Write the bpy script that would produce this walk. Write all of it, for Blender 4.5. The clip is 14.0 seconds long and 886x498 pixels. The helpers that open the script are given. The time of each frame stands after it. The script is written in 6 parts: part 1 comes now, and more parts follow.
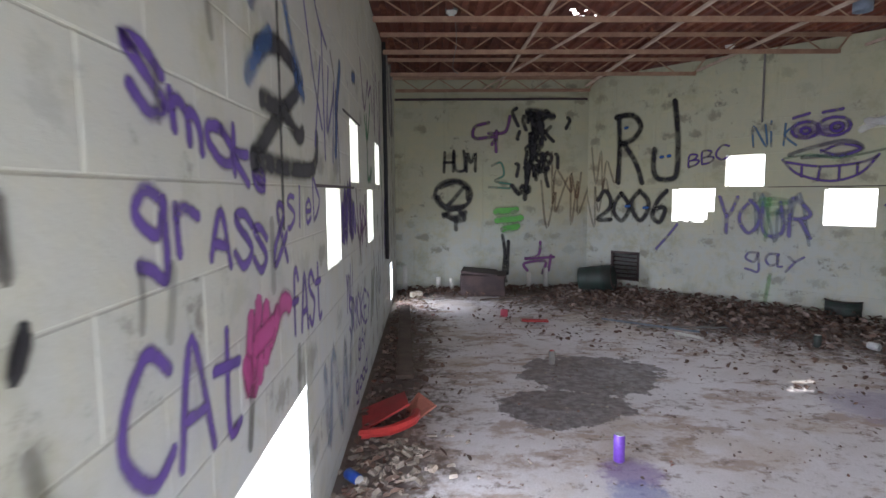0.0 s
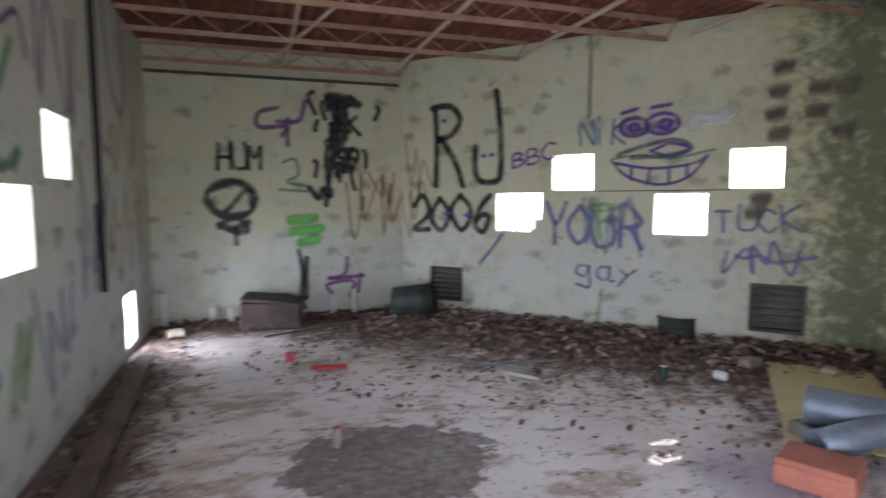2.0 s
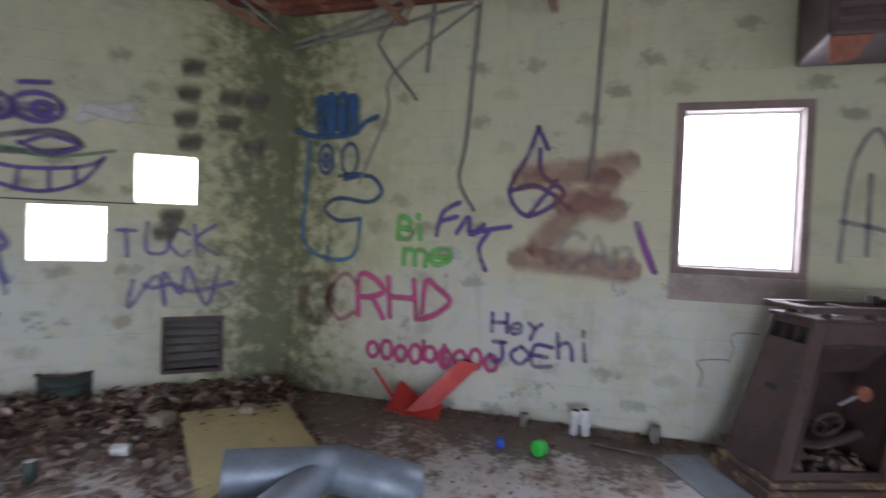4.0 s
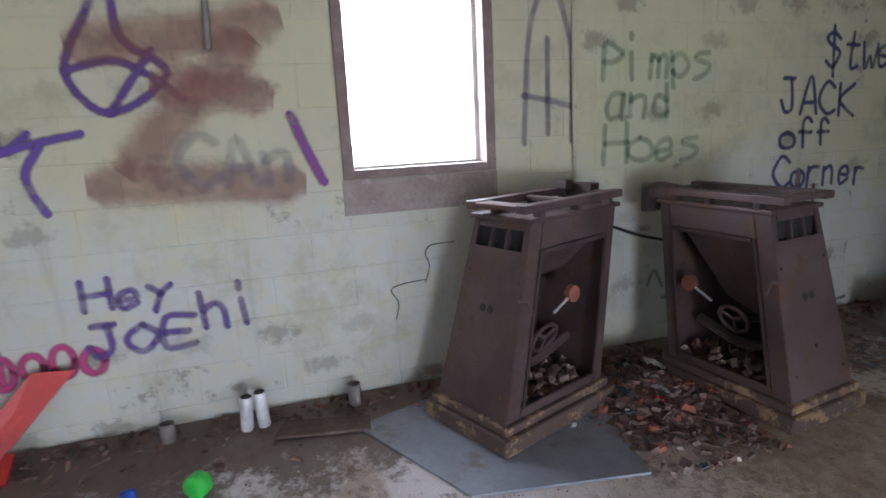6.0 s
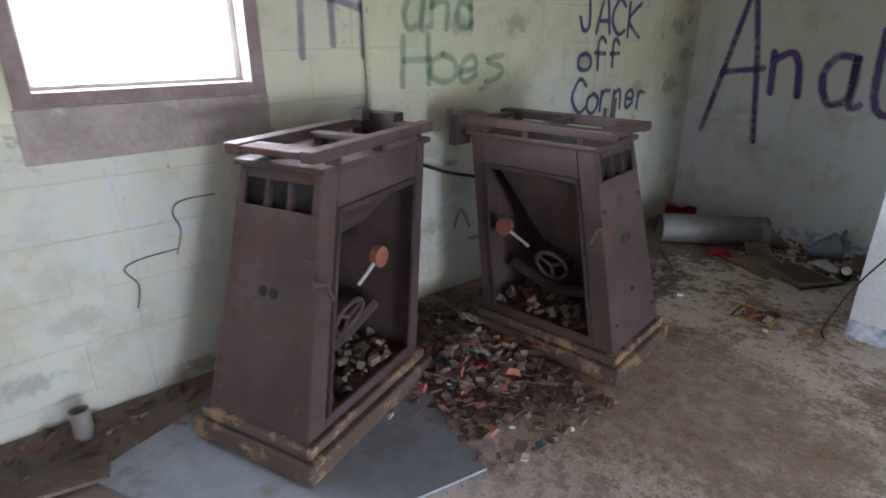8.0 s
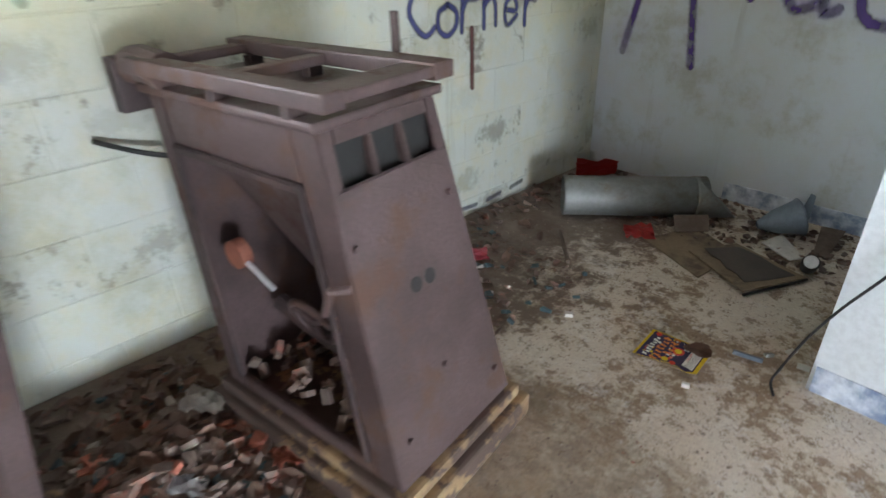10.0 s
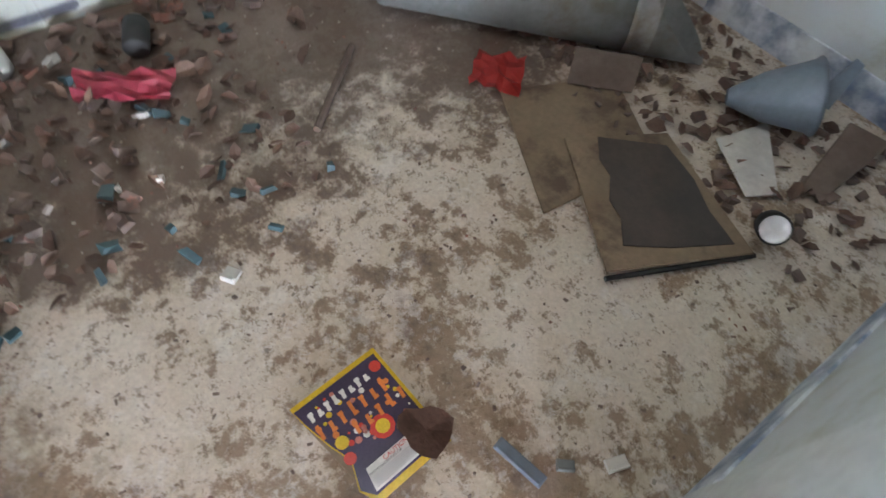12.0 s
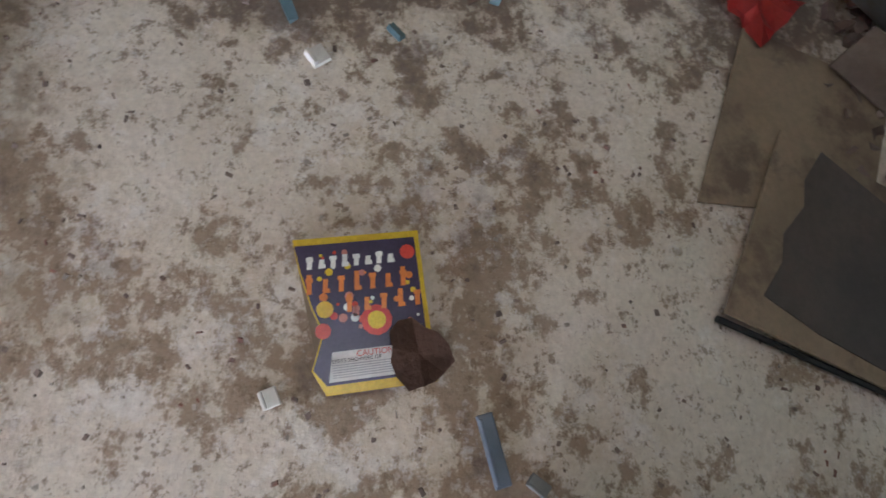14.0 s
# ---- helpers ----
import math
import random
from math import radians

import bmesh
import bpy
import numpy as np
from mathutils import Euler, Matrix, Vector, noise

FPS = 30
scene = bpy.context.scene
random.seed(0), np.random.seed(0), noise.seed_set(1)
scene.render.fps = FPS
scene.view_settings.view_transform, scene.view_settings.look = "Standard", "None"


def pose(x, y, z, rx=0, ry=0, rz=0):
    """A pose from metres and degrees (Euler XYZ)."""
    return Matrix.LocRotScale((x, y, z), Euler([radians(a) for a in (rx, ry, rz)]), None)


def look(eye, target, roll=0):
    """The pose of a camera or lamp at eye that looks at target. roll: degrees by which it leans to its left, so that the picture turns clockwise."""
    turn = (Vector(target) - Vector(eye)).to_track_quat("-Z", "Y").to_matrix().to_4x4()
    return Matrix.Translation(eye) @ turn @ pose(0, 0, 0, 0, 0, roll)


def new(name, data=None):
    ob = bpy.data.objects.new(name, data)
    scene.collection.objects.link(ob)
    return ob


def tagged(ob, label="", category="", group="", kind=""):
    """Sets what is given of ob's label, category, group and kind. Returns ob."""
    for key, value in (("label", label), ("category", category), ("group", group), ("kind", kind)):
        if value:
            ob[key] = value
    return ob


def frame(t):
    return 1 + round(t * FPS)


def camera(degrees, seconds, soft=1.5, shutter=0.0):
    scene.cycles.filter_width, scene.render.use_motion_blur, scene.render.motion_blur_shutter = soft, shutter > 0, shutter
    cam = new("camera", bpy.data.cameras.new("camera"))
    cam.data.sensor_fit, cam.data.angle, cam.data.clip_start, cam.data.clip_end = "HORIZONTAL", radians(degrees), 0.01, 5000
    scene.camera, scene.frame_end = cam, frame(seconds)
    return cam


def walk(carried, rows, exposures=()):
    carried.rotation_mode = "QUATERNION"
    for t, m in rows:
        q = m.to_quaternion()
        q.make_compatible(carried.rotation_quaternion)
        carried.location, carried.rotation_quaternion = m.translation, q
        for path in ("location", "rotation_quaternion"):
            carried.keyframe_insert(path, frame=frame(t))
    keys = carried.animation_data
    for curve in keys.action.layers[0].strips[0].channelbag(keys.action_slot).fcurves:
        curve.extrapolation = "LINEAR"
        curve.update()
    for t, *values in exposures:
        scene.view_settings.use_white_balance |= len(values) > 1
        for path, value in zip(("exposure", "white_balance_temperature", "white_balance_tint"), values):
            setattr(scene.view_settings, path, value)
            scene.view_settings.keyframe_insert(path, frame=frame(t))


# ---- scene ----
cam = camera(76.3, 14.0, shutter=0.4)
PATH = [
    (0, (-0.163, -0.384, 1.622), (-0.111, 1.605, 1.422), -0.5),
    (0.5, (-0.032, 0.049, 1.594), (0.001, 2.04, 1.406), -0.9),
    (1, (0.107, 0.465, 1.58), (0.277, 2.449, 1.391), -0.5),
    (1.5, (0.346, 0.942, 1.57), (0.618, 2.914, 1.376), -0.9),
    (2, (0.542, 1.289, 1.561), (1.17, 3.18, 1.387), -0.2),
    (2.5, (0.791, 1.585, 1.558), (1.925, 3.223, 1.393), 0.8),
    (3, (1.083, 1.805, 1.538), (2.444, 3.264, 1.396), 1.0),
    (3.5, (1.313, 1.992, 1.526), (2.934, 3.16, 1.425), 1.7),
    (4, (1.521, 2.028, 1.521), (3.425, 2.638, 1.455), 2.0),
    (6.5, (3.219, 2.091, 1.513), (5.003, 1.343, 1.006), -2.4),
    (7.2, (3.408, 2.03, 1.536), (5.02, 1.02, 0.916), -1.1),
    (9.3, (3.993, 0.981, 1.397), (5.316, -0.26, 0.554), -0.9),
    (9.5, (4.032, 0.808, 1.381), (5.344, -0.426, 0.513), -1.3),
    (10, (4.071, 0.348, 1.363), (5.373, -0.824, 0.399), -1.9),
    (10.5, (4.139, -0.238, 1.243), (5.414, -1.352, 0.178), -2.4),
    (11, (4.137, -0.75, 1.114), (5.285, -1.764, -0.172), -1.6),
    (11.5, (4.265, -1.1, 1.067), (5.273, -1.942, -0.441), -1.8),
    (12, (4.457, -1.246, 1.0), (5.275, -1.964, -0.678), 6.0),
    (12.5, (4.562, -1.327, 0.884), (5.255, -1.965, -0.881), 18.5),
    (13, (4.597, -1.394, 0.823), (5.213, -1.907, -1.01), 28.3),
    (13.5, (4.571, -1.349, 0.804), (5.152, -1.828, -1.048), 33.4),
    (14, (4.579, -1.308, 0.802), (5.124, -1.691, -1.084), 33.4),
]
EXPOSURES = [(0, 0.25, 6200, 14), (0.5, 0.45, 6250, 14), (2, 0.6, 6200, 14), (3.5, 0.5, 6100, 14), (4, 0.5, 6100, 14), (6.5, 1.0, 6050, 14), (7.2, 1.05, 6050, 14), (9.5, 2.15, 6150, 5), (10.5, 2.38, 6250, 5), (11.5, 2.85, 6100, 7), (12, 3.15, 6000, 9), (12.5, 3.15, 6000, 9), (14, 2.72, 5850, 10)]
walk(cam, [(t, look(eye, target, roll)) for t, eye, target, roll in PATH], EXPOSURES)

# ---- world ----
SUN_DIR = Vector((1.4, -1.7, -3.48)).normalized()
world = bpy.data.worlds.new("sky")
scene.world = world
world.use_nodes = True
wn = world.node_tree.nodes
sky = wn.new("ShaderNodeTexSky")
sky.sky_type, sky.sun_disc = "NISHITA", False
sky.sun_elevation, sky.sun_rotation = radians(58), radians(-39)
wn["Background"].inputs["Strength"].default_value = 0.14
world.node_tree.links.new(sky.outputs[0], wn["Background"].inputs["Color"])
sun = new("sun", bpy.data.lights.new("sun", "SUN"))
sun.data.energy, sun.data.angle, sun.data.color = 4.0, radians(0.6), (1, 0.95, 0.88)
sun.rotation_mode = "QUATERNION"
sun.rotation_quaternion = SUN_DIR.to_track_quat("-Z", "Y")

# the plan: inner faces of the walls
LX, RX, FY, BY, AY = -0.70, 6.10, 9.00, -1.50, -2.85
PX = 4.31
COR = Vector((2.5, 9.0, 0))
ANG = (Vector((6.1, 5.0, 0)) - COR).normalized()
ANG_LEN = (Vector((6.1, 5.0, 0)) - COR).length
WALL_H, DECK_Z = 3.44, 3.46

FRAMES = {  # wall: origin, direction along it, inward normal
    "L": (Vector((LX, 0, 0)), Vector((0, 1, 0)), Vector((1, 0, 0))),
    "F": (Vector((0, FY, 0)), Vector((1, 0, 0)), Vector((0, -1, 0))),
    "W": (COR, ANG, Vector((ANG.y, -ANG.x, 0))),
    "R": (Vector((RX, 5.0, 0)), Vector((0, -1, 0)), Vector((-1, 0, 0))),
    "B": (Vector((RX, AY, 0)), Vector((-1, 0, 0)), Vector((0, 1, 0))),
    "P": (Vector((PX, BY, 0)), Vector((-1, 0, 0)), Vector((0, 1, 0))),
    "Q": (Vector((PX, AY, 0)), Vector((0, 1, 0)), Vector((1, 0, 0))),
}


def on(w, s, z, d=0.0):
    o, a, n = FRAMES[w]
    return o + a * s + n * d + Vector((0, 0, z))


# the openings that let daylight in: wall, s0, s1, z0, z1
HOLES = {
    "L": [(2.63, 3.12, 1.21, 1.654), (3.62, 4.09, 1.700, 2.142), (4.67, 5.19, 1.17, 1.654),
          (5.48, 5.98, 1.71, 2.142), (7.48, 7.92, 0.10, 0.62), (0.75, 2.02, 0.12, 0.79)],
    "W": [(1.44, 2.05, 1.16, 1.64), (2.18, 2.67, 1.67, 2.09), (3.36, 3.89, 1.17, 1.62), (4.10, 4.57, 1.67, 2.08)],
    "R": [(3.31, 4.21, 1.26, 2.53)],
    # unseen doorway, assumed behind the start for the light from that side
    "P": [(3.95, 4.85, 0.0, 2.10)],
}
VENTS = [(0.46, 0.95, 0.20, 0.66), (4.32, 4.82, 0.19, 0.69)]
LIGHT = 26.0
ALCOVE_FILL = (4.50, 5.30, -1.75, -0.65)  # x0, x1, y0, y1 of an unseen gap added to light the alcove


def daylight(w, s0, s1, z0, z1, power, out=0.22):
    o, a, n = FRAMES[w]
    lamp = new("daylight", bpy.data.lights.new("daylight", "AREA"))
    lamp.data.shape, lamp.data.size, lamp.data.size_y = "RECTANGLE", (s1 - s0), (z1 - z0)
    lamp.data.energy, lamp.data.color = power * (s1 - s0) * (z1 - z0), (0.855, 0.885, 1.0)
    lamp.matrix_world = look(on(w, (s0 + s1) / 2, (z0 + z1) / 2, -out), on(w, (s0 + s1) / 2, (z0 + z1) / 2, 1))


for w, hs in HOLES.items():
    for h in hs:
        daylight(w, *h, LIGHT * (1.7 if w == "P" else 5.0 if h[2] == 0.10 else 3.4 if h[2] < 0.2 else 1.0))


# fill lamp added above the alcove; no such source is known there
fill_lamp = new("daylight", bpy.data.lights.new("daylight", "AREA"))
fill_lamp.data.shape, fill_lamp.data.size, fill_lamp.data.size_y = "RECTANGLE", ALCOVE_FILL[1] - ALCOVE_FILL[0], ALCOVE_FILL[3] - ALCOVE_FILL[2]
fill_lamp.data.energy, fill_lamp.data.color = 1.6, (0.93, 0.95, 1.0)
fill_lamp.matrix_world = pose((ALCOVE_FILL[0] + ALCOVE_FILL[1]) / 2, (ALCOVE_FILL[2] + ALCOVE_FILL[3]) / 2, DECK_Z + 0.05)

# ---- materials ----
def mix(nt, fac, a, b, kind="MIX"):
    n = nt.nodes.new("ShaderNodeMix")
    n.data_type, n.blend_type = "RGBA", kind
    for sock, v in ((n.inputs[0], fac), (n.inputs[6], a), (n.inputs[7], b)):
        if isinstance(v, bpy.types.NodeSocket):
            nt.links.new(v, sock)
        else:
            sock.default_value = (*v, 1) if isinstance(v, tuple) else v
    return n.outputs[2]


def noise_of(nt, vec, scale, detail=5.0, rough=0.6, w=0.0):
    n = nt.nodes.new("ShaderNodeTexNoise")
    n.inputs["Scale"].default_value, n.inputs["Detail"].default_value, n.inputs["Roughness"].default_value = scale, detail, rough
    m = nt.nodes.new("ShaderNodeVectorMath")
    m.inputs[1].default_value = (w, w * 1.7, w * 0.6)
    nt.links.new(vec, m.inputs[0])
    nt.links.new(m.outputs[0], n.inputs["Vector"])
    return n.outputs["Fac"]


def ramp(nt, v, lo, hi, a=0.0, b=1.0):
    n = nt.nodes.new("ShaderNodeMapRange")
    n.interpolation_type = "SMOOTHSTEP"
    n.inputs[1].default_value, n.inputs[2].default_value, n.inputs[3].default_value, n.inputs[4].default_value = lo, hi, a, b
    nt.links.new(v, n.inputs[0])
    return n.outputs[0]


def calc(nt, op, a, b=0.0):
    n = nt.nodes.new("ShaderNodeMath")
    n.operation = op
    for sock, v in ((n.inputs[0], a), (n.inputs[1], b)):
        if isinstance(v, bpy.types.NodeSocket):
            nt.links.new(v, sock)
        else:
            sock.default_value = v
    return n.outputs[0]


def begin(name, rough=0.8, metal=0.0):
    m = bpy.data.materials.new(name)
    m.use_nodes = True
    nt = m.node_tree
    p = nt.nodes["Principled BSDF"]
    p.inputs["Roughness"].default_value, p.inputs["Metallic"].default_value = rough, metal
    return m, nt, p


def bump(nt, p, height, strength, dist=0.01):
    b = nt.nodes.new("ShaderNodeBump")
    b.inputs["Strength"].default_value, b.inputs["Distance"].default_value = strength, dist
    nt.links.new(height, b.inputs["Height"])
    nt.links.new(b.outputs[0], p.inputs["Normal"])


def position(nt):
    return nt.nodes.new("ShaderNodeNewGeometry").outputs["Position"]


def surface(name, c1, c2, scale=6.0, rough=0.75, metal=0.0, grain=60.0, relief=0.25, dirt=None, dirt_at=(0.52, 0.7), dirt_scale=3.0, vary=0.0, local=False, rough_to=None):
    """Two colours mixed by a coarse pattern, fine grain over it, and stains of a third colour."""
    m, nt, p = begin(name, rough, metal)
    v = nt.nodes.new("ShaderNodeTexCoord").outputs["Object"] if local else position(nt)
    n1, n2 = noise_of(nt, v, scale), noise_of(nt, v, grain, 3.0)
    col = mix(nt, ramp(nt, n1, 0.35, 0.65), c1, c2)
    col = mix(nt, ramp(nt, n2, 0.3, 0.75, 0.0, 0.35), col, tuple(0.55 * a for a in c1))
    if dirt:
        mask = ramp(nt, noise_of(nt, v, dirt_scale, 8.0, 0.68, 7.3), *dirt_at)
        col = mix(nt, mask, col, dirt)
        if rough_to:
            nt.links.new(ramp(nt, mask, 0, 1, rough, rough_to), p.inputs["Roughness"])
    if vary:
        r = nt.nodes.new("ShaderNodeObjectInfo").outputs["Random"]
        i = nt.nodes.new("ShaderNodeNewGeometry").outputs["Random Per Island"]
        k = calc(nt, "FRACT", calc(nt, "ADD", r, i))
        col = mix(nt, ramp(nt, k, 0, 1, 0, vary), col, tuple(0.35 * a for a in c2))
    nt.links.new(col, p.inputs["Base Color"])
    bump(nt, p, calc(nt, "ADD", n2, n1), relief, 0.004)
    return m


def painted_block(name, upper, lower, yellow=0.5, mould=True):
    m, nt, p = begin(name, 0.62)
    v = position(nt)
    sep = nt.nodes.new("ShaderNodeSeparateXYZ")
    nt.links.new(v, sep.inputs[0])
    n1, n2, n3 = noise_of(nt, v, 1.3, 6), noise_of(nt, v, 9.0, 6, 0.65, 3.1), noise_of(nt, v, 70.0, 3)
    rnd = nt.nodes.new("ShaderNodeObjectInfo").outputs["Random"]
    # old cream coat above, a newer thin white coat rolled on below it
    edge = calc(nt, "ADD", sep.outputs[2], calc(nt, "MULTIPLY", calc(nt, "SUBTRACT", n1, 0.5), 1.6))
    col = mix(nt, ramp(nt, edge, 0.75, 1.5), lower, upper)
    col = mix(nt, ramp(nt, n2, 0.38, 0.72, 0, yellow), col, (0.50, 0.46, 0.27))
    col = mix(nt, ramp(nt, rnd, 0.0, 1.0, 0, 0.22), col, (0.40, 0.41, 0.36))
    # mildew that keeps to single blocks
    spot = calc(nt, "MULTIPLY", ramp(nt, rnd, 0.70, 0.90), ramp(nt, noise_of(nt, v, 6.0, 8, 0.75, 9.0), 0.54, 0.66))
    col = mix(nt, calc(nt, "MULTIPLY", spot, 0.75), col, (0.12, 0.11, 0.085))
    # worn smudges in the middle of some blocks
    oc = nt.nodes.new("ShaderNodeTexCoord").outputs["Object"]
    mp = nt.nodes.new("ShaderNodeMapping")
    mp.inputs["Scale"].default_value = (5.5, 0.0, 9.5)
    nt.links.new(oc, mp.inputs["Vector"])
    ln = nt.nodes.new("ShaderNodeVectorMath")
    ln.operation = "LENGTH"
    nt.links.new(mp.outputs[0], ln.inputs[0])
    far = calc(nt, "ADD", ln.outputs["Value"], calc(nt, "MULTIPLY", calc(nt, "SUBTRACT", noise_of(nt, v, 13, 8, 0.75, 1.2), 0.5), 2.6))
    pick = ramp(nt, calc(nt, "FRACT", calc(nt, "MULTIPLY", rnd, 7.13)), 0.50, 0.85, 0, 0.6)
    col = mix(nt, calc(nt, "MULTIPLY", ramp(nt, far, 0.75, 0.2), pick), col, (0.13, 0.12, 0.085))
    # broad damp stains
    damp = ramp(nt, noise_of(nt, v, 2.3, 9, 0.7, 12.0), 0.50, 0.68, 0, 0.5)
    col = mix(nt, damp, col, (0.29, 0.275, 0.16))
    # streaks run down the paint
    st = nt.nodes.new("ShaderNodeMapping")
    st.inputs["Scale"].default_value = (7.0, 7.0, 0.5)
    nt.links.new(v, st.inputs["Vector"])
    run = ramp(nt, noise_of(nt, st.outputs[0], 1.0, 6, 0.7, 2.0), 0.56, 0.8, 0, 0.45)
    col = mix(nt, run, col, (0.22, 0.19, 0.12))
    if mould:
        d = nt.nodes.new("ShaderNodeVectorMath")
        d.operation = "DISTANCE"
        flat = nt.nodes.new("ShaderNodeCombineXYZ")
        nt.links.new(sep.outputs[0], flat.inputs[0])
        nt.links.new(sep.outputs[1], flat.inputs[1])
        nt.links.new(flat.outputs[0], d.inputs[0])
        d.inputs[1].default_value = (6.0, 5.1, 0)
        near = calc(nt, "ADD", d.outputs["Value"], calc(nt, "MULTIPLY", calc(nt, "SUBTRACT", n2, 0.5), 2.2))
        col = mix(nt, ramp(nt, near, 1.5, 0.4, 0, 0.55), col, (0.30, 0.29, 0.12))
        col = mix(nt, ramp(nt, near, 0.72, 0.05, 0, 0.86), col, (0.062, 0.072, 0.024))
    chip = ramp(nt, noise_of(nt, v, 16.0, 8, 0.7, 5.5), 0.69, 0.73)
    col = mix(nt, calc(nt, "MULTIPLY", chip, 0.7), col, (0.27, 0.26, 0.24))
    nt.links.new(col, p.inputs["Base Color"])
    bump(nt, p, calc(nt, "ADD", n3, calc(nt, "MULTIPLY", n2, 0.8)), 0.35, 0.004)
    return m


BLOCK = painted_block("painted_block", (0.43, 0.43, 0.285), (0.46, 0.495, 0.455), 0.55)
BLOCK_L = painted_block("painted_block_white", (0.43, 0.435, 0.36), (0.44, 0.465, 0.455), 0.35, False)
PLASTER = painted_block("painted_plaster", (0.55, 0.56, 0.48), (0.58, 0.63, 0.67), 0.15, False)
WHITE = surface("white_board_paint", (0.64, 0.68, 0.71), (0.60, 0.64, 0.66), 2, 0.45, grain=40, relief=0.08, dirt=(0.68, 0.64, 0.5), dirt_at=(0.6, 0.8))
BLUE = surface("blue_scuffed_paint", (0.72, 0.78, 0.84), (0.14, 0.2, 0.34), 9, 0.5, grain=30, relief=0.2)
MORTAR = surface("mortar", (0.30, 0.29, 0.25), (0.42, 0.41, 0.36), 5, 0.9)
RUST = surface("rust_brown_iron", (0.066, 0.043, 0.041), (0.106, 0.071, 0.069), 3.5, 0.52, 0.25, 90, 0.4, (0.105, 0.060, 0.044), (0.49, 0.68), 5, rough_to=0.85)
RUST_DARK = surface("dark_iron", (0.045, 0.032, 0.032), (0.085, 0.055, 0.05), 6, 0.6, 0.3, 90, 0.3)
OLD_GOLD = surface("flaking_tan_paint", (0.30, 0.21, 0.11), (0.17, 0.105, 0.06), 9, 0.75, 0, 60, 0.4, (0.075, 0.05, 0.04), (0.44, 0.5), 7)
ORANGE_RUST = surface("orange_rust", (0.27, 0.10, 0.06), (0.2, 0.07, 0.045), 20, 0.8)
GALV = surface("galvanised_sheet", (0.21, 0.255, 0.31), (0.155, 0.19, 0.235), 9, 0.5, 0.35, 50, 0.12, (0.2, 0.19, 0.18), (0.55, 0.75), 5, rough_to=0.7)
GALV_DULL = surface("dull_galvanised_sheet", (0.26, 0.27, 0.26), (0.2, 0.21, 0.2), 8, 0.6, 0.5, 50, 0.15, (0.17, 0.14, 0.1), (0.5, 0.7), 6)
DECK = surface("rusted_roof_deck", (0.20, 0.052, 0.026), (0.11, 0.032, 0.02), 2.2, 0.8, 0.1, 40, 0.2, (0.32, 0.13, 0.065), (0.5, 0.72), 4)
JOIST = surface("tan_painted_joist", (0.42, 0.27, 0.17), (0.30, 0.17, 0.11), 5, 0.7, 0.1, 50, 0.2)
PALE_BAR = surface("pale_painted_bar", (0.55, 0.43, 0.33), (0.42, 0.31, 0.23), 5, 0.7)
WOOD_OLD = surface("weathered_wood", (0.10, 0.072, 0.055), (0.16, 0.12, 0.092), 7, 0.85, 0, 60, 0.4)
FRAME_WOOD = surface("dark_window_frame", (0.17, 0.125, 0.11), (0.24, 0.185, 0.165), 6, 0.75, 0, 50, 0.3)
SILL = surface("bare_sill_render", (0.33, 0.28, 0.25), (0.25, 0.21, 0.19), 5, 0.85, 0, 40, 0.3, (0.45, 0.42, 0.38), (0.55, 0.7), 6)
YELLOW = surface("faded_yellow_board", (0.62, 0.55, 0.27), (0.54, 0.48, 0.27), 4, 0.7, 0, 40, 0.15, (0.33, 0.28, 0.17), (0.58, 0.75), 5)
SLATE = surface("grey_sheet", (0.27, 0.30, 0.34), (0.21, 0.24, 0.27), 4, 0.5, 0, 40, 0.15, (0.16, 0.135, 0.11), (0.52, 0.72), 4)
CARD = surface("brown_cardboard", (0.25, 0.19, 0.125), (0.195, 0.145, 0.095), 5, 0.9, 0, 70, 0.15, (0.115, 0.083, 0.058), (0.49, 0.62), 5)
CARD_WET = surface("wet_cardboard", (0.045, 0.037, 0.032), (0.075, 0.058, 0.046), 5, 0.6, 0, 60, 0.2)
RED = surface("red_plastic", (0.52, 0.04, 0.035), (0.42, 0.035, 0.03), 5, 0.5, 0, 50, 0.12, (0.18, 0.05, 0.04), (0.6, 0.75), 8)
BRICK = surface("terracotta", (0.44, 0.16, 0.11), (0.36, 0.13, 0.09), 8, 0.85, 0, 50, 0.3, (0.2, 0.1, 0.08), (0.58, 0.75), 8)
GREEN = surface("green_plastic", (0.04, 0.55, 0.07), (0.04, 0.47, 0.06), 8, 0.45)
DGREEN = surface("dark_green_plastic", (0.022, 0.045, 0.036), (0.03, 0.032, 0.028), 8, 0.55)
TEAL = surface("teal_scrap", (0.05, 0.10, 0.11), (0.045, 0.07, 0.08), 8, 0.6)
BLACK = surface("black_rubber", (0.008, 0.008, 0.0075), (0.014, 0.013, 0.012), 8, 0.7)
GREYPLASTIC = surface("grey_conduit", (0.22, 0.21, 0.19), (0.16, 0.15, 0.135), 8, 0.6, 0, 50, 0.15)
PVC = surface("white_pipe_plastic", (0.68, 0.68, 0.63), (0.58, 0.58, 0.53), 8, 0.45, 0, 40, 0.1, (0.25, 0.22, 0.17), (0.6, 0.75), 9)
PORCELAIN = surface("white_porcelain", (0.78, 0.77, 0.73), (0.7, 0.69, 0.65), 8, 0.3)
TIN = surface("bare_tin", (0.66, 0.67, 0.68), (0.55, 0.56, 0.57), 12, 0.35, 0.35)
CAN_BLUE = surface("blue_can", (0.03, 0.09, 0.5), (0.05, 0.16, 0.6), 30, 0.35, 0.4)
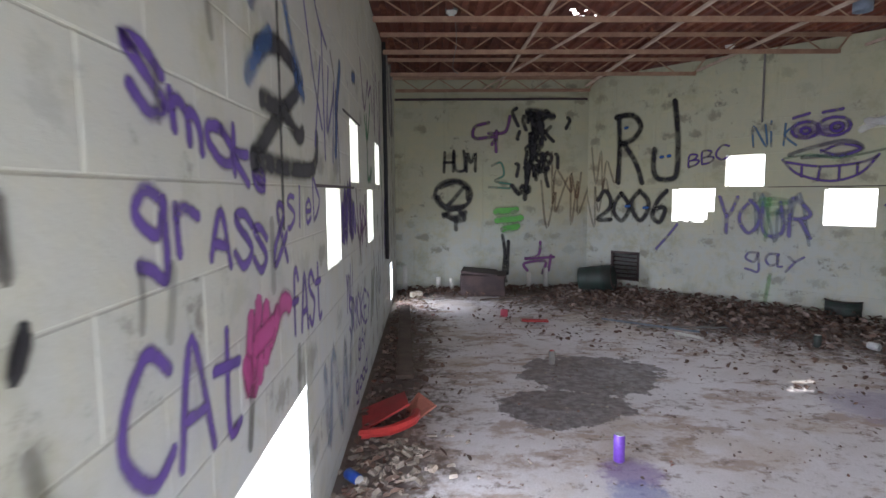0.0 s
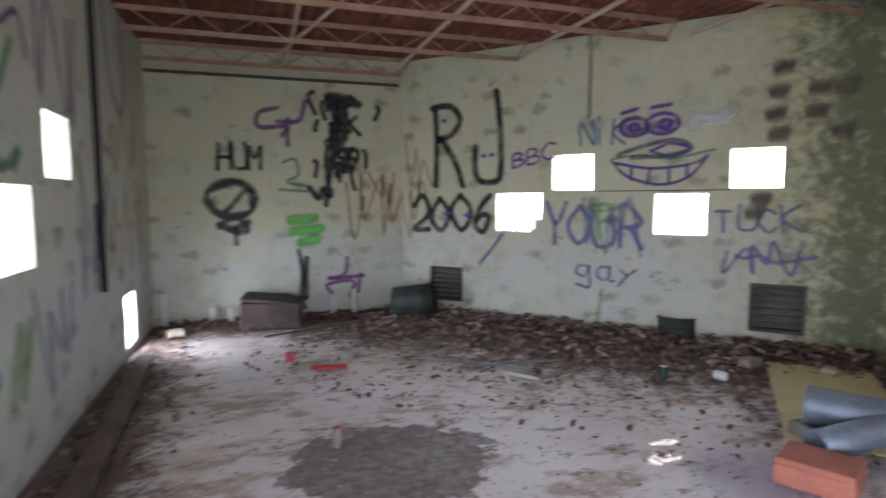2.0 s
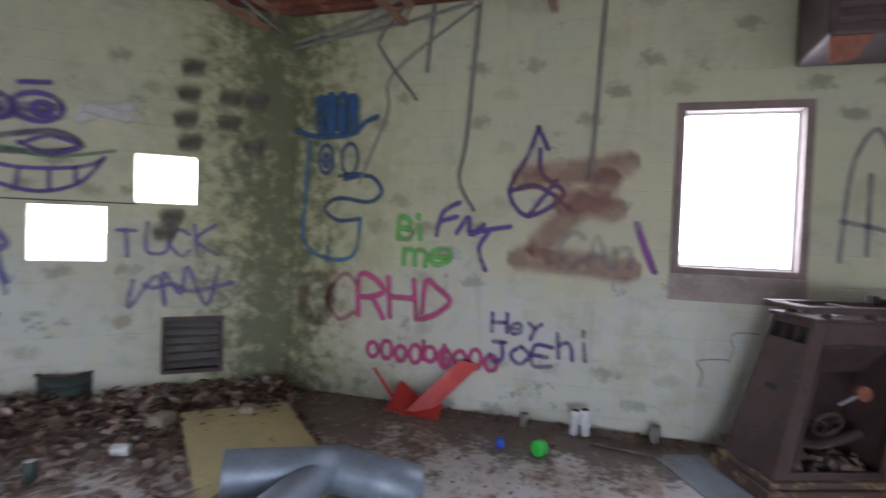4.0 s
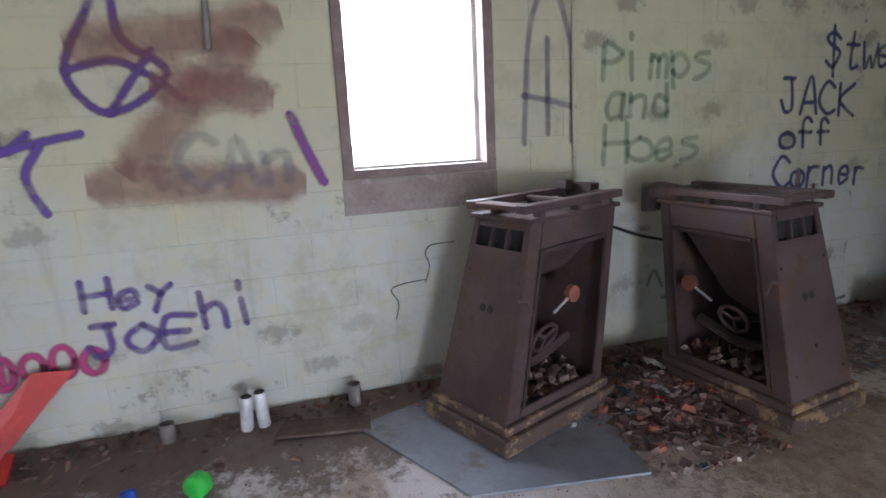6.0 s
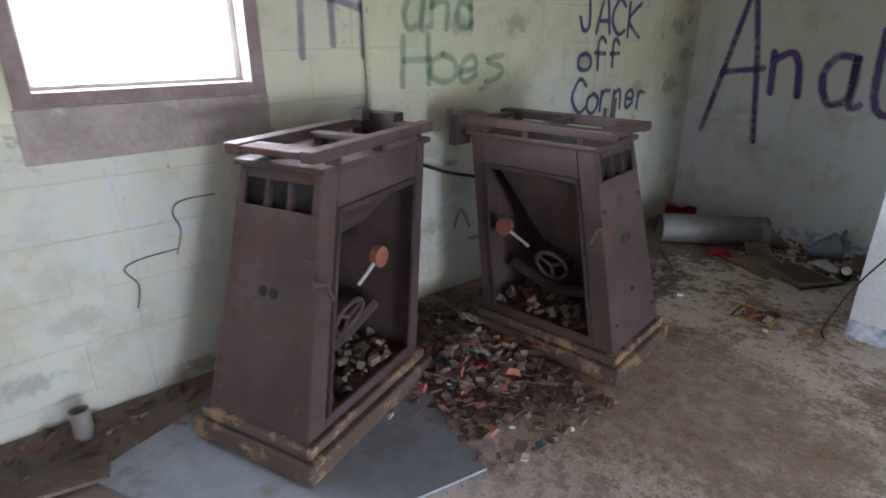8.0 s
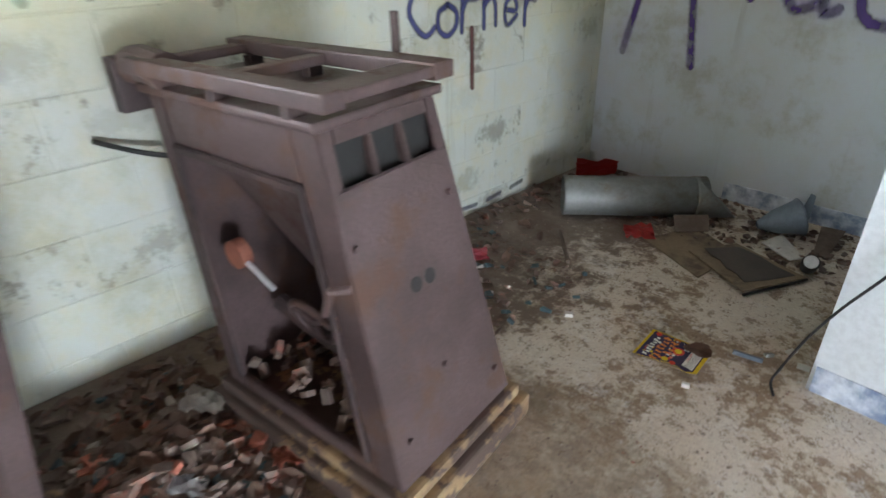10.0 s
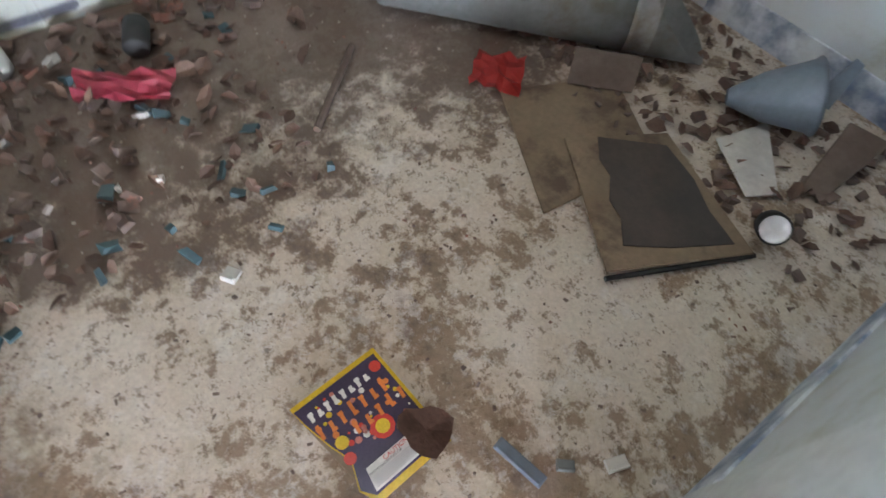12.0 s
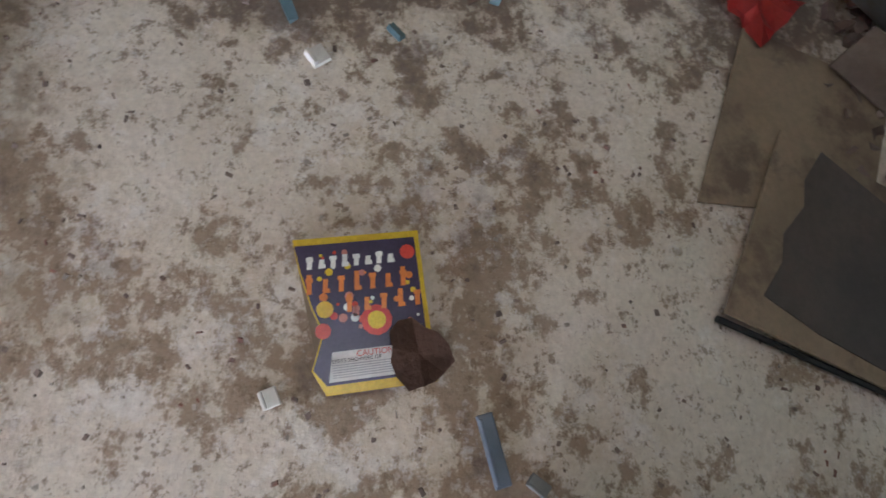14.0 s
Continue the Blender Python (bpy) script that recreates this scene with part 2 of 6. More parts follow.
CAN_PURPLE = surface("purple_can", (0.16, 0.06, 0.42), (0.2, 0.09, 0.5), 20, 0.4, 0.2)
CAN_WHITE = surface("worn_white_can", (0.68, 0.7, 0.7), (0.5, 0.52, 0.53), 12, 0.4, 0.2, 50, 0.1, (0.3, 0.24, 0.2), (0.6, 0.75), 14)
PINK = surface("pink_plastic", (0.55, 0.07, 0.12), (0.48, 0.1, 0.12), 12, 0.5)
PAPER = surface("dirty_paper", (0.62, 0.6, 0.56), (0.5, 0.48, 0.44), 9, 0.85, 0, 50, 0.2, (0.3, 0.25, 0.19), (0.58, 0.75), 9)
LEAF = surface("dead_leaf", (0.13, 0.075, 0.052), (0.23, 0.15, 0.11), 14, 0.8, 0, 80, 0.3, vary=0.75)
LEAF_PALE = surface("bleached_leaf", (0.46, 0.39, 0.35), (0.30, 0.22, 0.18), 14, 0.8, 0, 80, 0.3, vary=0.6)
LEAF_DARK = surface("brown_leaf", (0.17, 0.09, 0.06), (0.12, 0.062, 0.042), 30, 0.75, 0, 90, 0.5)
RUBBLE = surface("rubble_scrap", (0.14, 0.095, 0.075), (0.26, 0.2, 0.165), 9, 0.85, 0, 60, 0.3, (0.28, 0.12, 0.085), (0.55, 0.62), 6, vary=0.6)
CRUMB = surface("pale_crumbs", (0.46, 0.42, 0.36), (0.32, 0.26, 0.2), 20, 0.9, 0, 60, 0.2, vary=0.5)
COVER_SHEET = surface("clouded_plastic", (0.5, 0.5, 0.47), (0.4, 0.4, 0.37), 3, 0.5)
LAND = surface("pale_gravel_ground", (0.66, 0.65, 0.62), (0.58, 0.57, 0.54), 0.6, 0.95)


def floor_material():
    m, nt, p = begin("stained_concrete", 0.75)
    v = position(nt)
    sep = nt.nodes.new("ShaderNodeSeparateXYZ")
    nt.links.new(v, sep.inputs[0])
    x, y = sep.outputs[0], sep.outputs[1]
    big, mid, fine, speck = noise_of(nt, v, 0.75, 7, 0.6), noise_of(nt, v, 3.2, 9, 0.7, 4.0), noise_of(nt, v, 16, 8, 0.72, 8.0), noise_of(nt, v, 90, 3)
    col = mix(nt, ramp(nt, big, 0.35, 0.65), (0.64, 0.615, 0.60), (0.76, 0.75, 0.76))
    streak = nt.nodes.new("ShaderNodeMapping")
    streak.inputs["Scale"].default_value = (1.0, 1.55, 1.0)
    streak.inputs["Rotation"].default_value = (0, 0, 0.25)
    nt.links.new(v, streak.inputs["Vector"])
    sweep = noise_of(nt, streak.outputs[0], 1.9, 10, 0.72, 3.0)
    col = mix(nt, ramp(nt, sweep, 0.50, 0.61, 0, 0.8), col, (0.36, 0.265, 0.20))
    col = mix(nt, ramp(nt, noise_of(nt, streak.outputs[0], 4.5, 10, 0.75, 14.0), 0.55, 0.64, 0, 0.85), col, (0.20, 0.145, 0.115))
    col = mix(nt, ramp(nt, noise_of(nt, v, 1.1, 6, 0.6, 21.0), 0.52, 0.66, 0, 0.45), col, (0.46, 0.36, 0.24))
    # the corner room's floor is browner than the hall's
    corner = ramp(nt, calc(nt, "ADD", y, calc(nt, "MULTIPLY", mid, 1.5)), 2.4, 0.7)
    east = ramp(nt, x, 2.6, 4.0)
    tan = mix(nt, ramp(nt, mid, 0.35, 0.65), (0.64, 0.575, 0.485), (0.50, 0.425, 0.32))
    fleck = calc(nt, "ADD", fine, calc(nt, "MULTIPLY", calc(nt, "SUBTRACT", mid, 0.5), 0.9))
    tan = mix(nt, ramp(nt, fleck, 0.49, 0.57, 0, 0.8), tan, (0.22, 0.15, 0.09))
    tan = mix(nt, ramp(nt, noise_of(nt, v, 9, 10, 0.78, 31.0), 0.54, 0.60, 0, 0.5), tan, (0.72, 0.69, 0.65))
    tan = mix(nt, ramp(nt, noise_of(nt, v, 30, 8, 0.75, 17.0), 0.54, 0.62, 0, 0.4), tan, (0.70, 0.66, 0.60))
    tan = mix(nt, ramp(nt, noise_of(nt, v, 42, 9, 0.82, 2.2), 0.54, 0.60, 0, 0.8), tan, (0.16, 0.105, 0.06))
    col = mix(nt, calc(nt, "MULTIPLY", corner, east), col, tan)
    # earth blown in along the walls
    def band(v0, at, wide):
        return ramp(nt, calc(nt, "ABSOLUTE", calc(nt, "SUBTRACT", v0, at)), wide, 0.0)
    diag = calc(nt, "ADD", calc(nt, "MULTIPLY", x, 0.743), calc(nt, "MULTIPLY", y, 0.669))
    wall = calc(nt, "MAXIMUM", calc(nt, "MAXIMUM", band(x, LX, 1.0), band(x, RX, 1.5)), calc(nt, "MAXIMUM", band(y, FY, 1.5), band(diag, 7.88, 3.2)))
    earth = calc(nt, "ADD", calc(nt, "MULTIPLY", wall, 0.27), calc(nt, "ADD", calc(nt, "MULTIPLY", mid, 0.55), calc(nt, "MULTIPLY", fine, 0.45)))
    col = mix(nt, ramp(nt, earth, 0.55, 0.67, 0, 0.88), col, (0.135, 0.098, 0.075))
    # dark damp patch
    def blob(cx, cy, rx, ry):
        a = calc(nt, "POWER", calc(nt, "ABSOLUTE", calc(nt, "DIVIDE", calc(nt, "SUBTRACT", x, cx), rx)), 2.0)
        b = calc(nt, "POWER", calc(nt, "ABSOLUTE", calc(nt, "DIVIDE", calc(nt, "SUBTRACT", y, cy), ry)), 2.0)
        return calc(nt, "ADD", a, b)
    d = calc(nt, "MINIMUM", blob(1.25, 4.45, 0.65, 0.62), blob(0.88, 3.72, 0.52, 0.42))
    d = calc(nt, "ADD", d, calc(nt, "MULTIPLY", calc(nt, "SUBTRACT", mid, 0.5), 3.3))
    wet = calc(nt, "MULTIPLY", ramp(nt, d, 1.0, 0.88), ramp(nt, fine, 0.35, 0.62, 1.0, 0.72))
    col = mix(nt, wet, col, (0.13, 0.115, 0.11))
    # darker, mottled brown floor round the stove bases
    brown_zone = calc(nt, "ADD", blob(4.9, -0.30, 1.35, 0.65), calc(nt, "MULTIPLY", calc(nt, "SUBTRACT", fine, 0.5), 2.6))
    col = mix(nt, ramp(nt, brown_zone, 1.1, 0.35, 0, 0.75), col, mix(nt, ramp(nt, fine, 0.40, 0.60), (0.16, 0.115, 0.07), (0.36, 0.28, 0.19)))
    # paint overspray
    for cx, cy, r, c in ((1.0, 2.7, 0.22, (0.16, 0.07, 0.3)), (3.2, 3.6, 0.45, (0.3, 0.28, 0.42)), (0.95, 2.45, 0.2, (0.12, 0.16, 0.4))):
        e = calc(nt, "ADD", blob(cx, cy, r, r), calc(nt, "MULTIPLY", calc(nt, "SUBTRACT", fine, 0.5), 2.0))
        col = mix(nt, ramp(nt, e, 1.0, 0.2, 0, 0.6), col, c)
    col = mix(nt, ramp(nt, speck, 0.25, 0.75, 0.22, 0.0), col, (0.12, 0.09, 0.07))
    nt.links.new(col, p.inputs["Base Color"])
    nt.links.new(ramp(nt, mid, 0.35, 0.65, 0.55, 0.9), p.inputs["Roughness"])
    bump(nt, p, calc(nt, "ADD", calc(nt, "MULTIPLY", fine, 1.0), calc(nt, "MULTIPLY", speck, 0.4)), 0.45, 0.006)
    return m


FLOOR = floor_material()
SPRAYS = {}


def spray(color, cover=0.9):
    """Aerosol paint: dense along the stroke's middle, misty at its edges."""
    key = (color, cover)
    if key not in SPRAYS:
        m, nt, p = begin("spray_paint", 0.6)
        uv = nt.nodes.new("ShaderNodeUVMap")
        uv.uv_map = "stroke"
        sep = nt.nodes.new("ShaderNodeSeparateXYZ")
        nt.links.new(uv.outputs[0], sep.inputs[0])
        off = calc(nt, "ABSOLUTE", calc(nt, "SUBTRACT", sep.outputs[1], 0.5))
        v = position(nt)
        off = calc(nt, "ADD", off, calc(nt, "MULTIPLY", calc(nt, "SUBTRACT", noise_of(nt, v, 45, 4), 0.5), 0.22))
        a = ramp(nt, off, 0.50, 0.16, 0.0, cover)
        a = calc(nt, "MULTIPLY", a, ramp(nt, noise_of(nt, v, 7, 4, 0.6, 6.0), 0.25, 0.6, 0.6, 1.0))
        p.inputs["Base Color"].default_value = (*color, 1)
        nt.links.new(a, p.inputs["Alpha"])
        SPRAYS[key] = m
    return SPRAYS[key]


# ---- mesh helpers ----
def mesh_of(name, bm, material, smooth=False):
    me = bpy.data.meshes.new(name)
    bm.normal_update()
    bm.to_mesh(me)
    bm.free()
    if material:
        me.materials.append(material)
    for f in me.polygons:
        f.use_smooth = smooth
    return me


def part(name, bm, material, parent=None, label="", smooth=False):
    """Links a bmesh as one mesh object, under a thing or a part."""
    ob = new(name, mesh_of(name, bm, material, smooth))
    ob.parent = parent
    if label:
        ob["label"] = label
    return ob


def thing(name, at, label, category, group="", turn=0.0, kind="", tilt=(0, 0)):
    ob = new(name)
    ob.matrix_world = pose(*at, tilt[0], tilt[1], turn)
    return tagged(ob, label, category, group, kind)


def add_box(bm, lo, hi, m=None, bevel=0.0):
    c = [Vector((x, y, z)) for x in (lo[0], hi[0]) for y in (lo[1], hi[1]) for z in (lo[2], hi[2])]
    vs = [bm.verts.new(m @ p if m else p) for p in c]
    fs = [bm.faces.new([vs[i] for i in q]) for q in ((0, 1, 3, 2), (4, 6, 7, 5), (0, 4, 5, 1), (2, 3, 7, 6), (0, 2, 6, 4), (1, 5, 7, 3))]
    if bevel:
        es = list({e for f in fs for e in f.edges})
        bmesh.ops.bevel(bm, geom=es, offset=bevel, segments=2, affect="EDGES", profile=0.6)
    return bm


def box(lo, hi, bevel=0.0, m=None):
    return add_box(bmesh.new(), lo, hi, m, bevel)


def add_slab(bm, quad, thick):
    """A plate of that thickness behind four corners."""
    q = [Vector(p) for p in quad]
    n = (q[1] - q[0]).cross(q[3] - q[0]).normalized() * -thick
    a, b = [bm.verts.new(p) for p in q], [bm.verts.new(p + n) for p in q]
    bm.faces.new(a)
    bm.faces.new(b[::-1])
    for i in range(4):
        j = (i + 1) % 4
        bm.faces.new((a[j], a[i], b[i], b[j]))
    return bm


def slab(quad, thick):
    return add_slab(bmesh.new(), quad, thick)


def add_tube(bm, pts, r, sides=10, caps=True, r1=None):
    """A round rod along a line of points."""
    pts = [Vector(p) for p in pts]
    rings, up = [], Vector((0.13, 0.27, 0.95))
    for i, p in enumerate(pts):
        d = (pts[min(i + 1, len(pts) - 1)] - pts[max(i - 1, 0)]).normalized()
        a = d.cross(up)
        a = a.normalized() if a.length > 0.05 else d.cross(Vector((1, 0, 0))).normalized()
        b = d.cross(a)
        rr = r if r1 is None else r + (r1 - r) * i / max(1, len(pts) - 1)
        rings.append([bm.verts.new(p + (a * math.cos(k) + b * math.sin(k)) * rr) for k in [2 * math.pi * j / sides for j in range(sides)]])
    for g, h in zip(rings, rings[1:]):
        for j in range(sides):
            bm.faces.new((g[j], g[(j + 1) % sides], h[(j + 1) % sides], h[j]))
    if caps:
        bm.faces.new(rings[0][::-1])
        bm.faces.new(rings[-1])
    return bm


def tube(pts, r, sides=10, caps=True, r1=None):
    bm = add_tube(bmesh.new(), pts, r, sides, caps, r1)
    bmesh.ops.recalc_face_normals(bm, faces=bm.faces)
    return bm


def lathe(profile, sides=24, m=None):
    """Turns a profile of (radius, height) round the upright axis."""
    bm = bmesh.new()
    rings = [[bm.verts.new((r * math.cos(2 * math.pi * j / sides), r * math.sin(2 * math.pi * j / sides), z)) for j in range(sides)] for r, z in profile]
    for g, h in zip(rings, rings[1:]):
        for j in range(sides):
            bm.faces.new((g[j], g[(j + 1) % sides], h[(j + 1) % sides], h[j]))
    bmesh.ops.remove_doubles(bm, verts=bm.verts, dist=1e-5)
    bmesh.ops.recalc_face_normals(bm, faces=bm.faces)
    if m:
        bmesh.ops.transform(bm, matrix=m, verts=bm.verts)
    return bm


def curve_through(pts, n=5):
    """A smooth line through points."""
    p = [Vector(q) for q in pts]
    if len(p) < 3:
        return [p[0].lerp(p[-1], k / n) for k in range(n + 1)]
    out = []
    for i in range(len(p) - 1):
        a, b, c, d = p[max(i - 1, 0)], p[i], p[i + 1], p[min(i + 2, len(p) - 1)]
        for k in range(n):
            t = k / n
            out.append(0.5 * (2 * b + (c - a) * t + (2 * a - 5 * b + 4 * c - d) * t * t + (3 * b - a - 3 * c + d) * t ** 3))
    return out + [p[-1]]


# ---- the structure ----
def cut(rects, hole):
    out = []
    s0, s1, z0, z1 = hole
    for a, b, c, d in rects:
        if b <= s0 or a >= s1 or d <= z0 or c >= z1:
            out.append((a, b, c, d))
            continue
        if a < s0:
            out.append((a, s0, c, d))
        if b > s1:
            out.append((s1, b, c, d))
        lo, hi = max(a, s0), min(b, s1)
        if c < z0:
            out.append((lo, hi, c, z0))
        if d > z1:
            out.append((lo, hi, z1, d))
    return out


def oriented(w):
    o, a, n = FRAMES[w]
    return Matrix(((a.x, -n.x, 0, o.x), (a.y, -n.y, 0, o.y), (0, 0, 1, 0), (0, 0, 0, 1)))


def wall_core(name, w, s0, s1, label, holes, material=MORTAR, thick=0.2, depth=0.004, top=WALL_H):
    """The wall's body, with its openings cut through; its faces lie a little behind the blocks."""
    bm = bmesh.new()
    ss = sorted({s0, s1, *[v for h in holes for v in h[:2]]})
    zs = sorted({-0.1, top, *[v for h in holes for v in h[2:]]})
    for a, b in zip(ss, ss[1:]):
        for c, d in zip(zs, zs[1:]):
            if not any(h[0] <= a < h[1] and h[2] <= c < h[3] for h in holes):
                add_box(bm, (a, depth, c), (b, thick, d))
    ob = part(name, bm, material)
    ob.matrix_world = oriented(w)
    return tagged(ob, label, "wall", kind="structure")


PITCH, BLOCK_LEN, FIRST = 0.222, 0.444, 0.10
MESHES = {}


def block_mesh(l, h, material):
    key = (round(l, 3), round(h, 3), material.name)
    if key not in MESHES:
        bm, j, c = bmesh.new(), 0.0018, 0.0038
        x, z = l / 2 - j, h / 2 - j
        rings = [[bm.verts.new((sx * (x - i), y, sz * (z - i))) for sx, sz in ((-1, -1), (1, -1), (1, 1), (-1, 1))] for i, y in ((0, 0.03), (0, 0.002), (min(c, x / 2, z / 2), 0))]
        for g, k in zip(rings, rings[1:]):
            for i in range(4):
                bm.faces.new((g[i], g[(i + 1) % 4], k[(i + 1) % 4], k[i]))
        bm.faces.new(rings[-1])
        MESHES[key] = mesh_of("block", bm, material)
    return MESHES[key]


def lay_blocks(wall, w, s0, s1, holes, material, keep=300):
    """Running bond of painted blocks on a wall; past the count, the topmost are joined into one."""
    rng = random.Random(wall.name)
    rects, k, z = [], 0, FIRST - PITCH
    while z < WALL_H - 0.02:
        lo, hi = max(z, 0.0), min(z + PITCH, WALL_H - 0.005)
        s = s0 - BLOCK_LEN * (0.5 if k % 2 else 0.0)
        while s < s1:
            a, b = max(s, s0), min(s + BLOCK_LEN, s1)
            if b - a > 0.03:
                rects.append((a, b, lo, hi))
            s += BLOCK_LEN
        z, k = z + PITCH, k + 1
    for h in holes:
        rects = cut(rects, h)
    rects = [r for r in rects if r[1] - r[0] > 0.02 and r[3] - r[2] > 0.02]
    joined = None
    for i, (a, b, c, d) in enumerate(rects):
        y = rng.uniform(-0.0012, 0.0012)
        if i < keep:
            ob = new("block", block_mesh(b - a, d - c, material))
            ob.parent = wall
            ob.location = ((a + b) / 2, y, (c + d) / 2)
        else:
            joined = joined or bmesh.new()
            add_box(joined, (a + 0.0025, y, c + 0.0025), (b - 0.0025, 0.03, d - 0.0025))
    if joined:
        tagged(part("upper_blocks", joined, material, wall), kind="stuff")


WALLS = []


def wall(name, w, s0, s1, label, holes=(), material=BLOCK, blocks=True, **kw):
    ob = wall_core(name, w, s0 - 0.012, s1 + 0.012, label, list(holes), material, depth=0.003 if blocks else 0.0, **kw)
    if blocks:
        WALLS.append((ob, w, max(s0, s0), s1, list(holes), material))
    return ob


wall_west = wall("wall_west", "L", BY - 0.2, FY, "white painted block wall covered in purple spray paint", HOLES["L"], BLOCK_L)
wall_north = wall("wall_north", "F", LX - 0.2, 2.5, "cream painted block wall with black drips and graffiti")
wall_angled = wall("wall_angled", "W", 0.0, ANG_LEN, "angled painted block wall with four square holes and vents", HOLES["W"] + VENTS)
wall_east = wall("wall_east", "R", 0.0, 5.0 - AY, "yellowed painted block wall with one window and graffiti", HOLES["R"])
wall_alcove = wall("wall_alcove", "B", -0.2, RX - PX + 0.2, "smooth pale blue-white painted wall of the alcove", (), PLASTER, False)
wall_south = wall("wall_south", "P", 0.0, PX - LX, "bright white painted partition wall with a doorway", HOLES["P"], WHITE, False)
wall_return = wall("wall_return", "Q", 0.0, BY - AY - 0.21, "pale painted end of the partition wall", (), PLASTER, False)
tagged(part("baseboard", box((0, -0.006, 0.0), (0.95, 0, 0.1)), BLUE, wall_south, "band of scuffed blue paint along the floor"))
tagged(part("baseboard", box((0.1, -0.006, 0.0), (1.13, 0, 0.1)), BLUE, wall_return, "band of scuffed blue paint along the floor"))
tagged(part("baseboard", box((0.9, -0.006, 0.0), (RX - PX, 0, 0.1)), BLUE, wall_alcove, "band of scuffed blue paint along the floor"))

tagged(part("floor", box((LX - 0.2, AY - 0.2, -0.12), (RX + 0.2, FY + 0.2, 0.0)), FLOOR), "stained and dirty bare concrete floor", "floor", kind="structure")
gbm = bmesh.new()
ring = [gbm.verts.new((3 + 900 * math.cos(k * math.pi / 16), 3 + 900 * math.sin(k * math.pi / 16), -0.13)) for k in range(32)]
gbm.faces.new(ring)
tagged(part("ground", gbm, LAND), "pale sunlit gravel ground outside the building", "ground", kind="structure")

# emissive ring added far outside, so that the openings look blown-out white
hz, hnt, hp = begin("bright_haze", 1.0)
hp.inputs["Emission Color"].default_value, hp.inputs["Emission Strength"].default_value = (0.95, 0.98, 1.0, 1), 4.0
hbm = bmesh.new()
hr = [[hbm.verts.new((3 + 70 * math.cos(k * math.pi / 24), 3 + 70 * math.sin(k * math.pi / 24), z)) for k in range(48)] for z in (-0.1, 45)]
for k in range(48):
    hbm.faces.new((hr[0][k], hr[1][k], hr[1][(k + 1) % 48], hr[0][(k + 1) % 48]))
tagged(part("backdrop", hbm, hz), "glowing white backdrop ring added behind the openings", "sky", kind="structure")

# corrugated deck with torn gaps and one added gap for the alcove's fill lamp
dbm = bmesh.new()
X0, X1, Y0, Y1, STEP = LX - 0.3, RX + 0.3, AY - 0.3, FY + 0.3, 0.15
GAPS = [(1.34, 1.52, 5.64, 5.74), (1.53, 1.66, 5.84, 5.90), ALCOVE_FILL]
prof = []
x = X0
while x < X1:
    prof += [(x, 0), (x + 0.06, 0), (x + 0.075, 0.04), (x + 0.135, 0.04)]
    x += STEP
for (xa, za), (xb, zb) in zip(prof, prof[1:]):
    spans, ya = [], Y0
    for g in sorted((g for g in GAPS if xb > g[0] and xa < g[1]), key=lambda g: g[2]):
        spans.append((ya, g[2] + 0.02 * math.sin(xa * 31)))
        ya = g[3] + 0.02 * math.sin(xa * 47)
    spans.append((ya, Y1))
    for ya, yb in spans:
        lo = [dbm.verts.new(q) for q in ((xa, ya, DECK_Z + za), (xb, ya, DECK_Z + zb), (xb, yb, DECK_Z + zb), (xa, yb, DECK_Z + za))]
        hi = [dbm.verts.new((v.co.x, v.co.y, v.co.z + 0.012)) for v in lo]
        dbm.faces.new(lo[::-1])
        dbm.faces.new(hi)
        for i in (0, 2):
            dbm.faces.new((lo[i], lo[(i + 1) % 4], hi[(i + 1) % 4], hi[i]))
tagged(part("ceiling", dbm, DECK), "rusted red-brown corrugated steel roof deck", "ceiling", kind="structure")
# unseen cover sheet, added to keep the sun out of the fill gap
rx0, rx1, ry0, ry1 = ALCOVE_FILL
tagged(part("rooflight", box((rx0 - 0.06, ry0 - 0.06, DECK_Z + 0.06), (rx1 + 0.06, ry1 + 0.06, DECK_Z + 0.07)), COVER_SHEET), "unseen sheet added over the fill lamp's gap in the deck", "rooflight", kind="structure")


def joist(y, x1):
    ob = thing("roof_joist", (0, y, 0), "tan rust-stained open-web steel roof joist", "joist", "roof joists")
    zb, zt, x0 = 3.22, DECK_Z - 0.03, LX + 0.01
    for dy in (-0.022, 0.012):
        part("bottom_chord", box((x0 + 0.03, dy, zb), (x1 - 0.12, dy + 0.01, zb + 0.045)), JOIST, ob)
        part("top_chord", box((x0, dy, zt - 0.015), (x1, dy + 0.01, zt + 0.028)), JOIST, ob)
    n = int((x1 - x0 - 0.3) / 0.3)
    for i in range(n):
        xa = x0 + 0.12 + i * 0.3
        a, b = (zb + 0.02, zt) if i % 2 else (zt, zb + 0.02)
        part("web_bar", tube([(xa, -0.005, a), (xa + 0.3, -0.005, b)], 0.008, 6), JOIST, ob)
    part("web_bar", tube([(x1 - 0.15, -0.005, zb + 0.02), (x1 - 0.01, -0.005, zt)], 0.01, 6), JOIST, ob)


def x_limit(y):
    if y <= 5.0:
        return RX - 0.01
    return COR.x + (FY - y) * 3.6 / 4.0 - 0.03


for k in range(10):
    y = 8.86 - 1.25 * k
    joist(y, x_limit(y) if y > BY else RX - 0.01)
for x0, ya, yb in ((0.95, 3.0, 8.9), (2.35, -1.0, 8.7), (3.6, -1.0, 7.6), (4.9, -2.0, 6.2)):
    tagged(part("roof_bridging_bar", box((x0, ya, 3.262), (x0 + 0.03, yb, 3.292)), PALE_BAR), "pale painted angle bar lying across the roof joists", "bar", "bridging bars")
